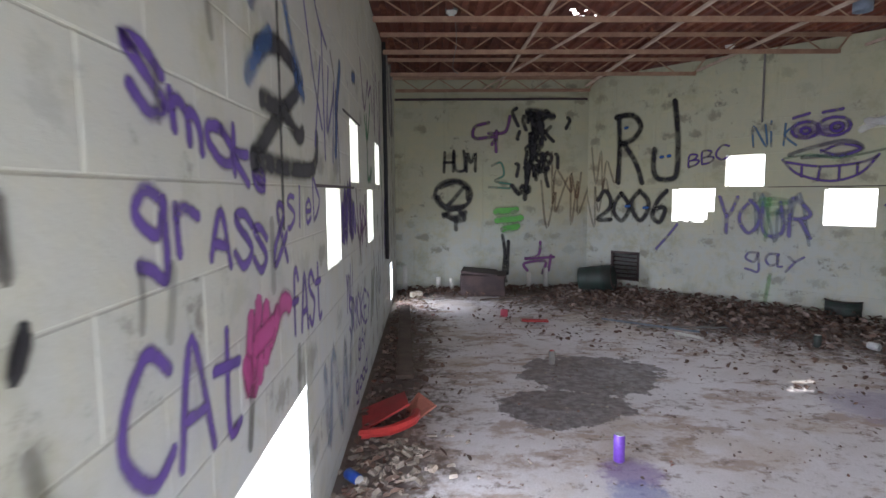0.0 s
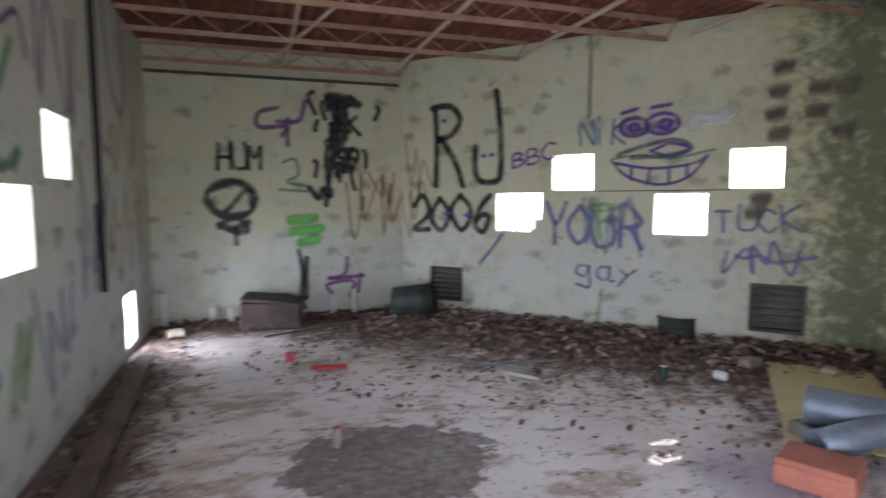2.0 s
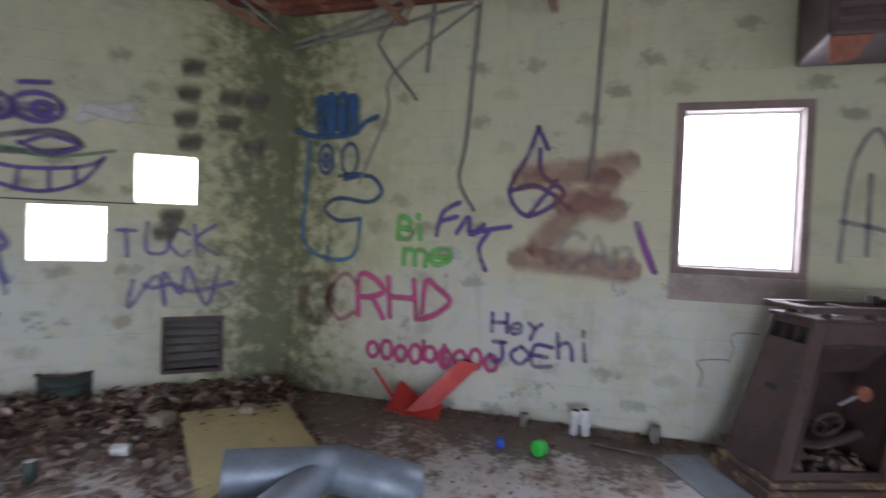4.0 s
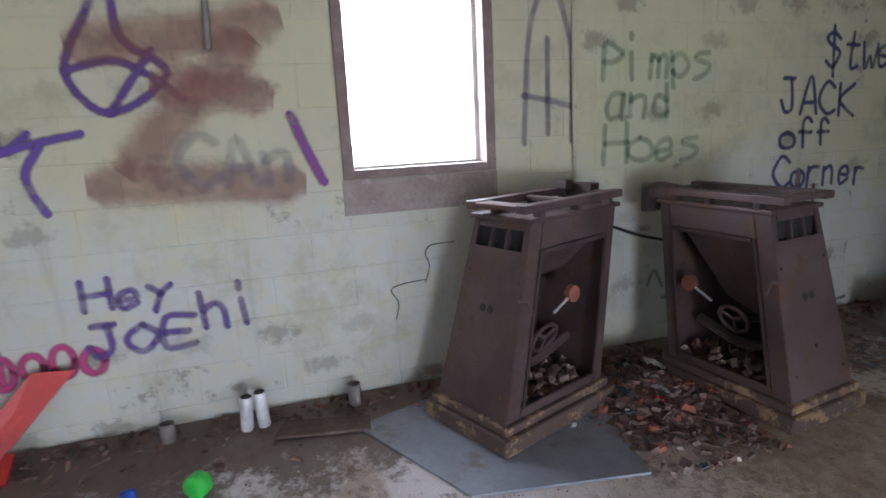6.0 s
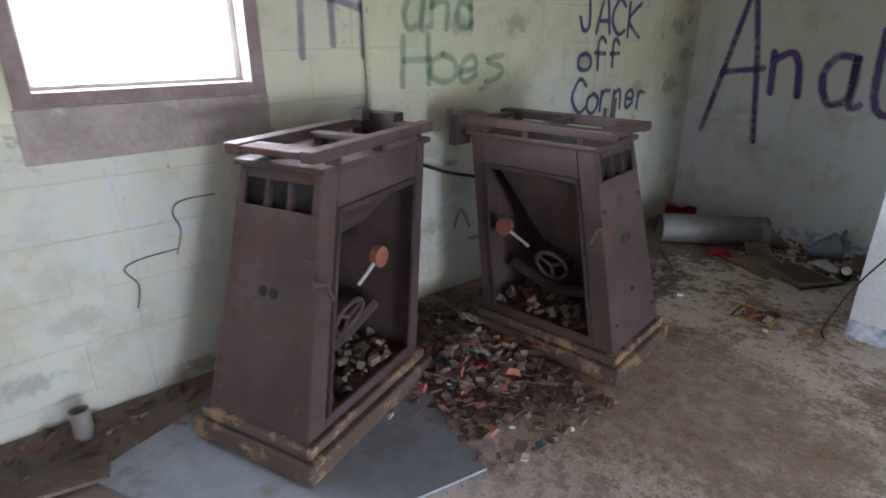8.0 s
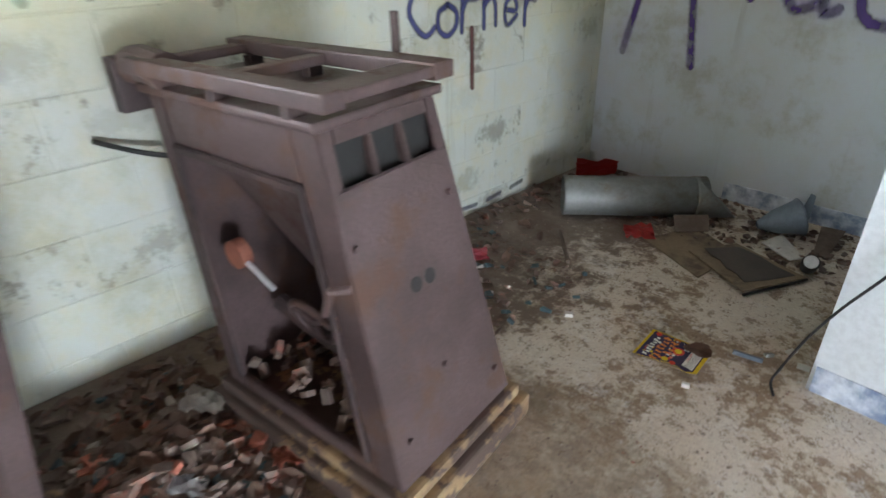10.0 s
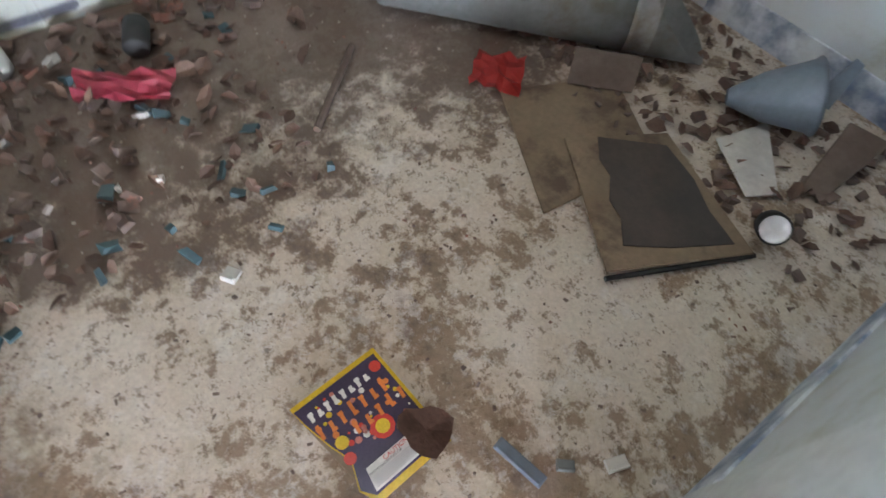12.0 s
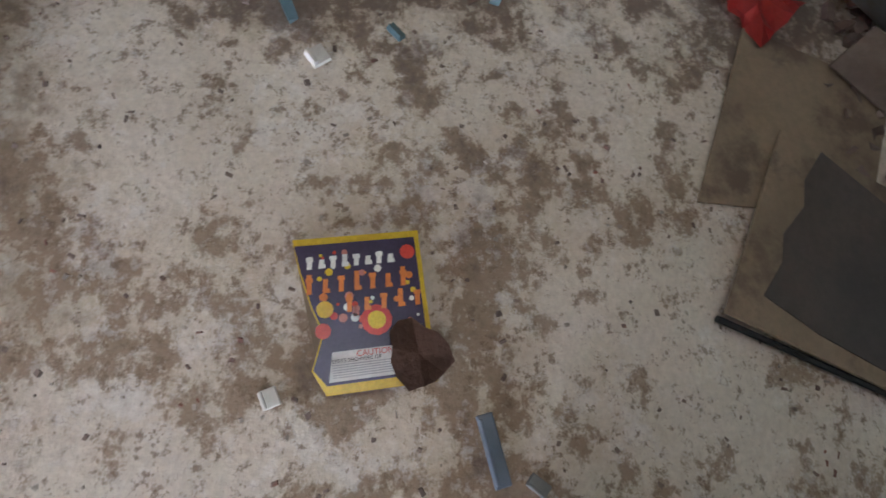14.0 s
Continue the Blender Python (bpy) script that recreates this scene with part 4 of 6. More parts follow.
def open_tube(name, a, b, r, material, parent, mitre=0.0, label="", rake=0.0):
    """A thin sheet-metal pipe, open at both ends; mitre slants its far end."""
    a, b = Vector(a), Vector(b)
    d = (b - a)
    q = d.to_track_quat("Z", "Y").to_matrix().to_4x4()
    bm, n = bmesh.new(), 36
    prof = [(r, 0.0), (r * 1.02, 0.012), (r, 0.024), (r, 0.48), (r * 1.015, 0.5), (r, 0.52), (r, 1.0), (r - 0.004, 1.0), (r - 0.004, 0.0)]
    rings = []
    for rr, h in prof:
        hh = h * d.length if h > 0.3 else h * 1.0
        rings.append([bm.verts.new((rr * math.cos(2 * math.pi * j / n), rr * math.sin(2 * math.pi * j / n), hh + ((mitre * math.cos(2 * math.pi * j / n) + rake * math.sin(2 * math.pi * j / n)) * h if h > 0.9 or h == 0.0 else 0))) for j in range(n)])
    rings.append(rings[0])
    for g, h in zip(rings, rings[1:]):
        for j in range(n):
            bm.faces.new((g[j], g[(j + 1) % n], h[(j + 1) % n], h[j]))
    bmesh.ops.recalc_face_normals(bm, faces=bm.faces)
    bmesh.ops.transform(bm, matrix=Matrix.Translation(a) @ q, verts=bm.verts)
    return part(name, bm, material, parent, label, True)


duct = thing("duct_branch", (3.95, 3.6, 0.0), "galvanised sheet-metal duct with a side branch on yellow board", "duct")
O = Vector((3.95, 3.6, 0.0))
open_tube("main_pipe", Vector((3.90, 3.93, 0.235)) - O, Vector((4.22, 3.42, 0.22)) - O, 0.122, GALV, duct)
open_tube("elbow", Vector((4.215, 3.45, 0.22)) - O, Vector((4.26, 2.99, 0.16)) - O, 0.125, GALV, duct, -0.05)
open_tube("branch_pipe", Vector((4.16, 3.50, 0.22)) - O, Vector((3.58, 3.60, 0.13)) - O, 0.092, GALV, duct)
part("foot", box((0.12, -0.3, 0.0), (0.32, -0.1, 0.07), 0.02), GALV_DULL, duct)
part("foot", box((-0.12, 0.2, 0.02), (0.08, 0.4, 0.11), 0.02), GALV_DULL, duct)
tb = thing("terracotta_block", (3.43, 3.46, 0.0), "large orange-red terracotta block with chipped corners", "block", turn=-63)
part("block", box((-0.19, -0.16, 0.0), (0.19, 0.16, 0.12), 0.018), BRICK, tb)
part("face_slab", box((-0.185, -0.155, 0.115), (0.185, 0.155, 0.15), 0.012), BRICK, tb)

# red broken chair seat leaning at the wall
rc = thing("broken_seat", (5.9, 3.55, 0.0), "broken red plastic seat shell leaning on the wall", "chair")
part("seat_back", slab([(0.14, -0.44, 0.42), (-0.03, -0.06, 0.02), (-0.10, 0.12, 0.03), (0.13, -0.26, 0.44)], 0.02), RED, rc)
part("seat_wing", slab([(0.12, 0.46, 0.24), (0.14, 0.52, 0.30), (-0.02, 0.2, 0.02), (-0.1, 0.1, 0.0)], 0.02), RED, rc)
part("seat_shell", slab([(-0.1, 0.3, 0.02), (-0.1, -0.02, 0.0), (0.05, 0.0, 0.08), (0.12, 0.26, 0.22)], 0.02), RED, rc)
part("seat_shell", slab([(-0.12, 0.14, 0.02), (-0.12, -0.16, 0.01), (0.02, -0.16, 0.09), (0.05, 0.1, 0.1)], 0.02), RED, rc)
rb = thing("crushed_bin", (-0.42, 3.5, 0.0), "crushed red plastic tub lying by the wall", "tub", turn=12)
part("rim", tube(curve_through([(-0.26, -0.22, 0.03), (-0.08, -0.26, 0.05), (0.1, -0.16, 0.06), (0.16, 0.0, 0.05)]), 0.035, 8), RED, rb)
part("wall", slab([(-0.2, 0.3, 0.0), (-0.24, -0.15, 0.02), (0.1, -0.05, 0.14), (0.12, 0.26, 0.12)], 0.012), RED, rb)
part("wall", slab([(0.12, 0.2, 0.01), (0.1, -0.12, 0.02), (0.3, -0.02, 0.1), (0.22, 0.22, 0.12)], 0.012), BRICK, rb)


def can(name, at, r, h, material, label, lying=False, turn=0.0, lid=TIN, cat="can", group="", tilt=0.0):
    ob = thing(name, (at[0], at[1], r if lying else at[2]), label, cat, group)
    ob.matrix_world = pose(at[0], at[1], r if lying else at[2], 90 if lying else tilt, 0, turn)
    base = -h / 2 if lying else 0
    m = Matrix.Translation((0, 0, base))
    part("body", lathe([(0.0, 0.004), (r * 0.8, 0.0), (r, 0.008), (r, h * 0.93), (r * 0.82, h * 0.985), (r * 0.82, h), (r * 0.7, h * 0.98), (0, h * 0.98)], 20, m), material, ob, smooth=True)
    part("lid", lathe([(r * 0.84, h * 0.985), (r * 0.86, h * 1.0), (r * 0.8, h * 1.01), (r * 0.72, h * 0.99), (0.0, h * 0.99)], 20, m), lid, ob, smooth=True)
    return ob


can("spray_can", (5.89, 2.335, 0.0), 0.033, 0.19, CAN_WHITE, "worn white spray can with a black cap", lid=BLACK, group="spray cans", tilt=4)
can("spray_can", (5.90, 2.245, 0.0), 0.033, 0.20, CAN_WHITE, "worn white spray can with a dark cap", lid=BLACK, group="spray cans", tilt=-3)
can("drink_can", (-0.60, 2.66, 0.0), 0.033, 0.12, CAN_BLUE, "crumpled blue drink can lying in rubble", True, 40)
can("drink_can", (0.97, 2.84, 0.0), 0.034, 0.17, CAN_PURPLE, "purple painted can standing on the floor")
can("drink_can", (0.99, 4.78, 0.0), 0.03, 0.13, GREYPLASTIC, "small dirty can standing beside a damp patch", lid=RED)
tipped = can("drink_can", (4.57, -2.27, 0.0), 0.034, 0.10, BLACK, "dark drink can lying tipped with its tin end showing", True, 198)
tipped.matrix_world = Matrix.Translation((4.565, -2.26, 0.062)) @ Vector((-0.2, 0.75, 0.66)).to_track_quat("Z", "X").to_matrix().to_4x4()
can("drink_can", (5.90, -1.39, 0.0), 0.033, 0.11, BLACK, "black drink can lying near the wall", True, 70)
can("tub_pot", (5.98, -1.06, 0.0), 0.045, 0.07, PVC, "small white plastic pot by the wall", lid=PVC, cat="pot")
can("drink_can", (3.83, 5.19, 0.0), 0.036, 0.13, DGREEN, "dark green can standing among leaves")
can("bottle_cap_tub", (5.37, 2.52, 0.0), 0.055, 0.07, GREEN, "bright green plastic cup lying on the floor", True, 60, GREEN, "cup")
can("bottle_cap_tub", (5.40, 2.80, 0.0), 0.04, 0.06, CAN_BLUE, "small blue plastic cup on the floor", True, 10, CAN_BLUE, "cup")
can("bottle_cap_tub", (0.82, 6.85, 0.0), 0.05, 0.09, PINK, "bright pink cup standing on the floor", lid=PINK, cat="cup")
can("drink_can", (4.31, 5.05, 0.0), 0.04, 0.11, CAN_WHITE, "crumpled pale blue can among leaves", True, 25)
for k, (x, y, h) in enumerate(((-0.55, 8.85, 0.42), (0.0, 8.88, 0.22), (0.22, 8.87, 0.2), (1.5, 8.85, 0.28), (1.78, 8.86, 0.36))):
    st = thing("pipe_stub", (x, y, 0.0), "dirty white plastic pipe stub rising from the floor", "pipe", "pipe stubs")
    part("pipe", lathe([(0.0, 0), (0.038, 0), (0.038, h), (0.032, h), (0.032, 0.03), (0.0, 0.03)], 16), PVC, st, smooth=True)
for k, (x, y, h) in enumerate(((5.93, 2.72, 0.1), (5.95, 1.75, 0.13))):
    st = thing("pipe_stub", (x, y, 0.0), "short grey pipe stub beside the wall", "pipe", "pipe stubs")
    part("pipe", lathe([(0.0, 0), (0.036, 0), (0.036, h), (0.030, h), (0.030, 0.03), (0.0, 0.03)], 16), GREYPLASTIC, st, smooth=True)

# crate and drums against the far walls
cr = thing("rusty_box", (0.70, 8.55, 0.0), "rust-brown metal box lying against the far wall", "box", turn=-8)
part("body", box((-0.34, -0.26, 0.0), (0.36, 0.26, 0.33), 0.02), RUST_DARK, cr)
part("lid", box((-0.36, -0.28, 0.33), (0.2, 0.28, 0.37), 0.012, pose(0, 0, 0, 0, 5, 0)), RUST_DARK, cr)
part("rim", box((0.2, -0.28, 0.29), (0.38, 0.27, 0.32), 0.008), RUST_DARK, cr)


def drum(at, r, h, lying, turn, label, material):
    ob = thing("drum", (at[0], at[1], r if lying else 0.0), label, "drum", "drums")
    ob.matrix_world = pose(at[0], at[1], r * 1.03 if lying else 0.0, 82 if lying else 0, 0, turn)
    part("shell", lathe([(0, 0), (r, 0), (r, h * 0.3), (r * 1.03, h * 0.33), (r, h * 0.36), (r, h * 0.66), (r * 1.03, h * 0.69), (r, h * 0.72), (r, h), (r - 0.012, h), (r - 0.012, 0.02), (0, 0.02)], 30), material, ob, smooth=True)
    part("rim", lathe([(r, h - 0.012), (r + 0.012, h - 0.006), (r, h + 0.006), (r - 0.014, h), (r, h - 0.012)], 30), RUST_DARK, ob, smooth=True)


drum((2.28, 8.52), 0.20, 0.52, True, 60, "dark green drum lying on its side against the wall", DGREEN)
drum((4.96, 6.34), 0.20, 0.26, False, 0, "low dark green tub standing in leaves", DGREEN)

# alcove: flue pipe, cone, bits
fp = thing("flue_pipe", (5.4, -2.4, 0.0), "dull grey flue pipe lying in the alcove corner", "pipe")
O = Vector((5.4, -2.4, 0.0))
open_tube("pipe", Vector((5.74, -2.05, 0.112)) - O, Vector((5.22, -2.50, 0.112)) - O, 0.108, GALV_DULL, fp)
open_tube("elbow", Vector((5.225, -2.495, 0.112)) - O, Vector((5.13, -2.577, 0.114)) - O, 0.110, GALV_DULL, fp, 0.0, rake=-0.11)
cn = thing("funnel", (4.74, -2.62, 0.0), "crumpled galvanised sheet cone beside the wall", "funnel")
cn.matrix_world = Matrix.Translation((4.78, -2.60, 0.092)) @ Vector((-0.72, -0.62, 0.25)).to_track_quat("Z", "X").to_matrix().to_4x4()
part("cone", lathe([(0.02, -0.14), (0.06, -0.06), (0.088, 0.045), (0.096, 0.055), (0.084, 0.045), (0.055, -0.06), (0.015, -0.14)], 24), GALV, cn, smooth=True)
inv = cn.matrix_world.inverted()
part("fin", slab([inv @ Vector(p) for p in ((4.735, -2.575, 0.13), (4.69, -2.60, 0.12), (4.695, -2.62, 0.235), (4.715, -2.61, 0.245))], 0.004), GALV, cn, "curled upright edge of the sheet")
sheet("roof_slate", [(4.60, -2.44, 0), (4.55, -2.50, 0), (4.55, -2.72, 0.05), (4.65, -2.70, 0.05)], 0.01, WOOD_OLD, "brown pointed shingle leaning near the wall", "shingle")
for q, mtl, lab in (([(5.40, -2.12, 0.02), (5.28, -2.19, 0.05), (5.20, -2.10, 0.02), (5.32, -2.03, 0.01)], RED, "torn bright red plastic scrap"),
                    ([(5.85, -1.22, 0.02), (5.72, -1.42, 0.02), (5.65, -1.37, 0.0), (5.78, -1.18, 0.0)], PINK, "pink plastic packaging lying in litter"),
                    ([(5.98, -2.52, 0.0), (5.80, -2.68, 0.02), (5.76, -2.63, 0.13), (5.94, -2.46, 0.15)], RED, "crumpled orange-red bag behind a flue pipe"),
                    ([(5.80, -0.72, 0.05), (5.62, -0.80, 0.09), (5.55, -0.68, 0.03), (5.74, -0.58, 0.01)], PINK, "crumpled pink plastic bag beside a stove base"),
                    ([(5.58, -0.80, 0.03), (5.45, -0.84, 0.05), (5.42, -0.72, 0.01), (5.54, -0.66, 0.01)], PINK, "crumpled pink plastic bag beside a stove base"),
                    ([(5.70, 0.02, 0.10), (5.58, 0.10, 0.13), (5.52, 0.0, 0.09), (5.62, -0.06, 0.07)], PAPER, "crumpled dirty white paper on the rubble heap"),
                    ([(5.40, 0.20, 0.03), (5.32, 0.23, 0.05), (5.26, 0.16, 0.02), (5.34, 0.12, 0.01)], TIN, "crumpled silver foil on the rubble heap"),
                    ([(5.43, 0.40, 0.04), (5.34, 0.43, 0.06), (5.29, 0.34, 0.01), (5.38, 0.31, 0.01)], TEAL, "crushed blue-grey carton on the rubble heap"),
                    ([(5.28, 0.27, 0.02), (5.24, 0.28, 0.03), (5.21, 0.24, 0.01), (5.25, 0.22, 0.01)], RED, "orange-red plastic scrap on the rubble heap"),
                    ([(5.29, -0.04, 0.02), (5.21, -0.02, 0.03), (5.18, -0.10, 0.01), (5.26, -0.12, 0.01)], BRICK, "pinkish broken tile on the rubble heap")):
    a, b, c, d = [Vector(p) for p in q]
    bm, n = bmesh.new(), 6
    rng = random.Random(lab + str(q[0]))
    grid = [[bm.verts.new(a.lerp(b, i / n).lerp(d.lerp(c, i / n), j / n) + Vector((rng.uniform(-0.006, 0.006), rng.uniform(-0.006, 0.006), 0.004 + rng.uniform(0, 0.025)))) for i in range(n + 1)] for j in range(n + 1)]
    for j in range(n):
        for i in range(n):
            bm.faces.new((grid[j][i], grid[j][i + 1], grid[j + 1][i + 1], grid[j + 1][i]))
    bmesh.ops.solidify(bm, geom=bm.faces, thickness=0.003)
    low = min(v.co.z for v in bm.verts)
    bmesh.ops.translate(bm, vec=(0, 0, (0.055 if "heap" in lab else 0.004) - low), verts=bm.verts)
    tagged(part("crumpled_scrap", bm, mtl), lab, "scrap", "scraps")

# thin steel lengths and plaster near the leaf drift
for a, b, r, mtl, lab in (((2.0, 6.5, 0.03), (2.95, 5.72, 0.03), 0.012, GALV, "length of thin grey steel on the floor"), ((2.62, 5.80, 0.015), (2.82, 5.55, 0.015), 0.016, PVC, "short white plastic rod on the floor"), ((2.62, 5.80, 0.016), (2.55, 5.55, 0.014), 0.014, PVC, "short white plastic rod on the floor"), ((2.3, 6.1, 0.02), (3.3, 5.95, 0.03), 0.010, GALV_DULL, "length of thin grey steel on the floor"), ((0.6, 7.9, 0.02), (1.8, 8.2, 0.05), 0.012, WOOD_OLD, "thin weathered stick in the leaves"),
                          ((5.60, -1.85, 0.012), (5.38, -1.62, 0.012), 0.010, WOOD_OLD, "thin dark stick on the alcove floor"), ((4.692, -1.902, 0.012), (4.548, -2.215, 0.012), 0.006, BLACK, "thin black strip along the cardboard")):
    tagged(part("rod", tube([a, b], r, 8), mtl), lab, "rod", "loose rods")
sheet("wall_plank", [(-0.45, 4.3, 0.0), (-0.30, 4.3, 0.0), (-0.42, 7.2, 0.02), (-0.56, 7.2, 0.02)][::-1], 0.035, WOOD_OLD, "long dark weathered plank lying along the wall", "plank")
sheet("orange_scrap", [(0.98, 6.42, 0), (1.30, 6.36, 0), (1.31, 6.46, 0), (0.99, 6.52, 0)][::-1], 0.02, RED, "flat orange-red plastic strip on the floor", "scrap")
cb2 = thing("concrete_chunk", (-0.36, 8.25, 0.0), "pale broken lump of concrete by the wall", "rubble", turn=20)
part("lump", box((-0.09, -0.07, 0.0), (0.09, 0.07, 0.1), 0.025), CRUMB, cb2)
for x, y, s in ((4.75, 5.15, 0.09), (5.2, 4.75, 0.07)):
    q = thing("concrete_chunk", (x, y, 0.05), "pale broken lump of concrete on the yellow board", "rubble", "concrete lumps", turn=x * 40)
    part("lump", box((-s, -s * 0.7, 0.0), (s, s * 0.7, s * 0.9), 0.02), CRUMB, q)

# printed packet
pk = thing("printed_packet", (4.73, -1.35, 0.0), "torn printed cardboard packet with yellow border and orange lettering", "packet")
pk.matrix_world = pose(4.838, -1.432, 0.006, 0, 0, -85)
# u across the front (from right edge), v down it
INK = {k: surface("packet_" + k, c, tuple(0.85 * a for a in c), 25, 0.24, 0, 200, 0.03) for k, c in
       (("navy", (0.055, 0.04, 0.08)), ("yellow", (0.72, 0.5, 0.03)), ("orange", (0.72, 0.22, 0.05)), ("white", (0.75, 0.74, 0.7)), ("red", (0.6, 0.06, 0.04)), ("grey", (0.42, 0.42, 0.42)), ("black", (0.02, 0.02, 0.02)), ("pink", (0.55, 0.2, 0.16)))}


def print_on(name, pts, z, ink, parent=pk, lab=""):
    bm = bmesh.new()
    lo = [bm.verts.new((x, y, z)) for x, y in pts]
    hi = [bm.verts.new((x, y, z + 0.0006)) for x, y in pts]
    bm.faces.new(hi)
    bm.faces.new(lo[::-1])
    for i in range(len(pts)):
        j = (i + 1) % len(pts)
        bm.faces.new((lo[i], lo[j], hi[j], hi[i]))
    bmesh.ops.recalc_face_normals(bm, faces=bm.faces)
    return part(name, bm, INK[ink], parent, lab)


W, H = 0.182, 0.222
tear = [(-W * 0.84, -H), (-W * 0.93, -H * 0.84), (-W * 0.83, -H * 0.62), (-W * 0.9, -H * 0.45), (-W * 0.97, -H * 0.2), (-W, 0)]
part("card", slab([(-W * 0.86, -H, 0.0), (0.0, -H, 0.0), (0, 0, 0.0), (-W, 0, 0.0)], 0.004), CARD, pk)
print_on("border", [(0, -H), (0, 0)] + [(x, y) for x, y in tear[::-1]], 0.0008, "yellow")
print_on("front_print", [(-0.007, -H + 0.013), (-0.007, -0.010)] + [(min(x + 0.002, -0.01), max(min(y, -0.010), -H + 0.013)) for x, y in tear[::-1]], 0.0016, "navy")
rng = random.Random(5)
for i in range(34):
    x, y, r = rng.uniform(-W * 0.82, -0.015), rng.uniform(-H * 0.66, -0.02), rng.uniform(0.002, 0.0065)
    print_on("light_dot", [(x + r * math.cos(k * 0.7854), y + r * math.sin(k * 0.7854)) for k in range(8)], 0.0022, rng.choice(("orange", "pink", "yellow", "red", "white")))
for x, y, r, c in ((-0.075, -0.127, 0.022, "red"), (-0.075, -0.127, 0.013, "yellow"), (-0.145, -0.105, 0.012, "yellow"), (-0.15, -0.135, 0.011, "red"), (-0.02, -0.032, 0.011, "red")):
    print_on("lantern", [(x + r * math.cos(k * 0.5236), y + r * math.sin(k * 0.5236)) for k in range(12)], 0.0028 + (0.0004 if r < 0.014 else 0), c)
# product lettering kept to plain slanting strokes
for y0, hgt, x0, x1, n, c in ((-0.046, 0.018, -0.165, -0.05, 8, "white"), (-0.082, 0.028, -0.168, -0.035, 7, "orange"), (-0.112, 0.026, -0.115, -0.018, 5, "orange")):
    for i in range(n):
        x = x0 + (x1 - x0) * i / (n - 1)
        print_on("stroke", [(x, y0), (x + 0.007, y0), (x + 0.009, y0 + hgt * (1.0 if i % 3 == 0 else 0.72)), (x + 0.002, y0 + hgt * (1.0 if i % 3 == 0 else 0.72))], 0.0034, c)
        print_on("stroke", [(x, y0 + (0 if i % 2 else hgt * 0.6)), (x + 0.010, y0 + (0 if i % 2 else hgt * 0.6)), (x + 0.010, y0 + 0.006 + (0 if i % 2 else hgt * 0.6)), (x, y0 + 0.006 + (0 if i % 2 else hgt * 0.6))], 0.0040, c)
print_on("caution_panel", [(-0.148, -0.205), (-0.03, -0.205), (-0.016, -0.165), (-0.140, -0.165)], 0.0034, "white")
print_on("barcode_panel", [(-0.055, -0.158), (-0.013, -0.158), (-0.013, -0.140), (-0.055, -0.140)], 0.0034, "white")
for i in range(6):
    print_on("text_bar", [(-0.142, -0.184 - i * 0.0033), (-0.05, -0.184 - i * 0.0033), (-0.05, -0.1828 - i * 0.0033), (-0.142, -0.1828 - i * 0.0033)], 0.0042, "grey")
for i in range(5):
    print_on("text_bar", [(-0.05, -0.155 + i * 0.003), (-0.02, -0.155 + i * 0.003), (-0.02, -0.154 + i * 0.003), (-0.05, -0.154 + i * 0.003)], 0.0042, "black")


def words(text, size, at, ink, parent, turn=0.0):
    cu = bpy.data.curves.new("lettering", "FONT")
    cu.body, cu.size, cu.extrude = text, size, 0.0002
    ob = new("lettering", cu)
    me = bpy.data.meshes.new_from_object(ob)
    bpy.data.objects.remove(ob)
    me.materials.append(INK[ink])
    lt = new("lettering", me)
    lt.parent = parent
    lt.matrix_local = pose(*at, 0, 0, turn)
    return lt


words("CAUTION", 0.0115, (-0.108, -0.1745, 0.0044), "red", pk)
words("EMITS SHOWERS OF", 0.0075, (-0.142, -0.1805, 0.0044), "black", pk)


def dead_leaf(at, r, turn, material, name="curled_leaf"):
    bm = bmesh.new()
    c = bm.verts.new((0, 0, 0.006))
    ring = []
    for k in range(14):
        a = k * math.pi / 7
        rr = r * (0.85 + 0.12 * math.cos(3 * a) + 0.07 * (k % 2))
        ring.append(bm.verts.new((rr * math.cos(a), rr * 0.85 * math.sin(a), 0.004 + 0.007 * abs(math.sin(1.5 * a + 0.6)))))
    for k in range(14):
        bm.faces.new((c, ring[k], ring[(k + 1) % 14]))
    bmesh.ops.solidify(bm, geom=bm.faces, thickness=0.0012)
    ob = tagged(part(name, bm, material), "curled brown dead leaf lying on a packet", "leaf")
    ob.matrix_world = pose(*at, 0, 0, turn)


dead_leaf((4.655, -1.425, 0.007), 0.056, 30, LEAF_DARK)
for x, y, lx, ly, tn, mtl, lab in ((4.52, -1.525, 0.05, 0.012, 12, GALV, "bent grey metal clip on the floor"), (4.605, -1.225, 0.013, 0.012, 20, PVC, "small white plastic chip on the floor"),
                                   (5.185, -1.412, 0.016, 0.008, 40, TEAL, "small bright blue scrap on the floor"), (5.13, -1.285, 0.016, 0.016, 35, PAPER, "small crumpled white scrap on the floor"),
                                   (4.42, -1.66, 0.02, 0.012, 70, PVC, "small white chip on the floor"), (4.36, -1.60, 0.02, 0.014, 10, PVC, "small white chip on the floor"), (4.47, -1.585, 0.016, 0.01, 50, GALV_DULL, "small grey chip on the floor")):
    cp = thing("floor_chip", (x, y, 0.0), lab, "scrap", "small scraps", tn)
    part("chip", box((-lx, -ly, 0.0), (lx, ly, 0.008), 0.002), mtl, cp)
    part("bent_edge", box((-lx * 0.9, ly * 0.5, 0.006), (lx * 0.9, ly * 0.95, 0.016), 0.002), mtl, cp)


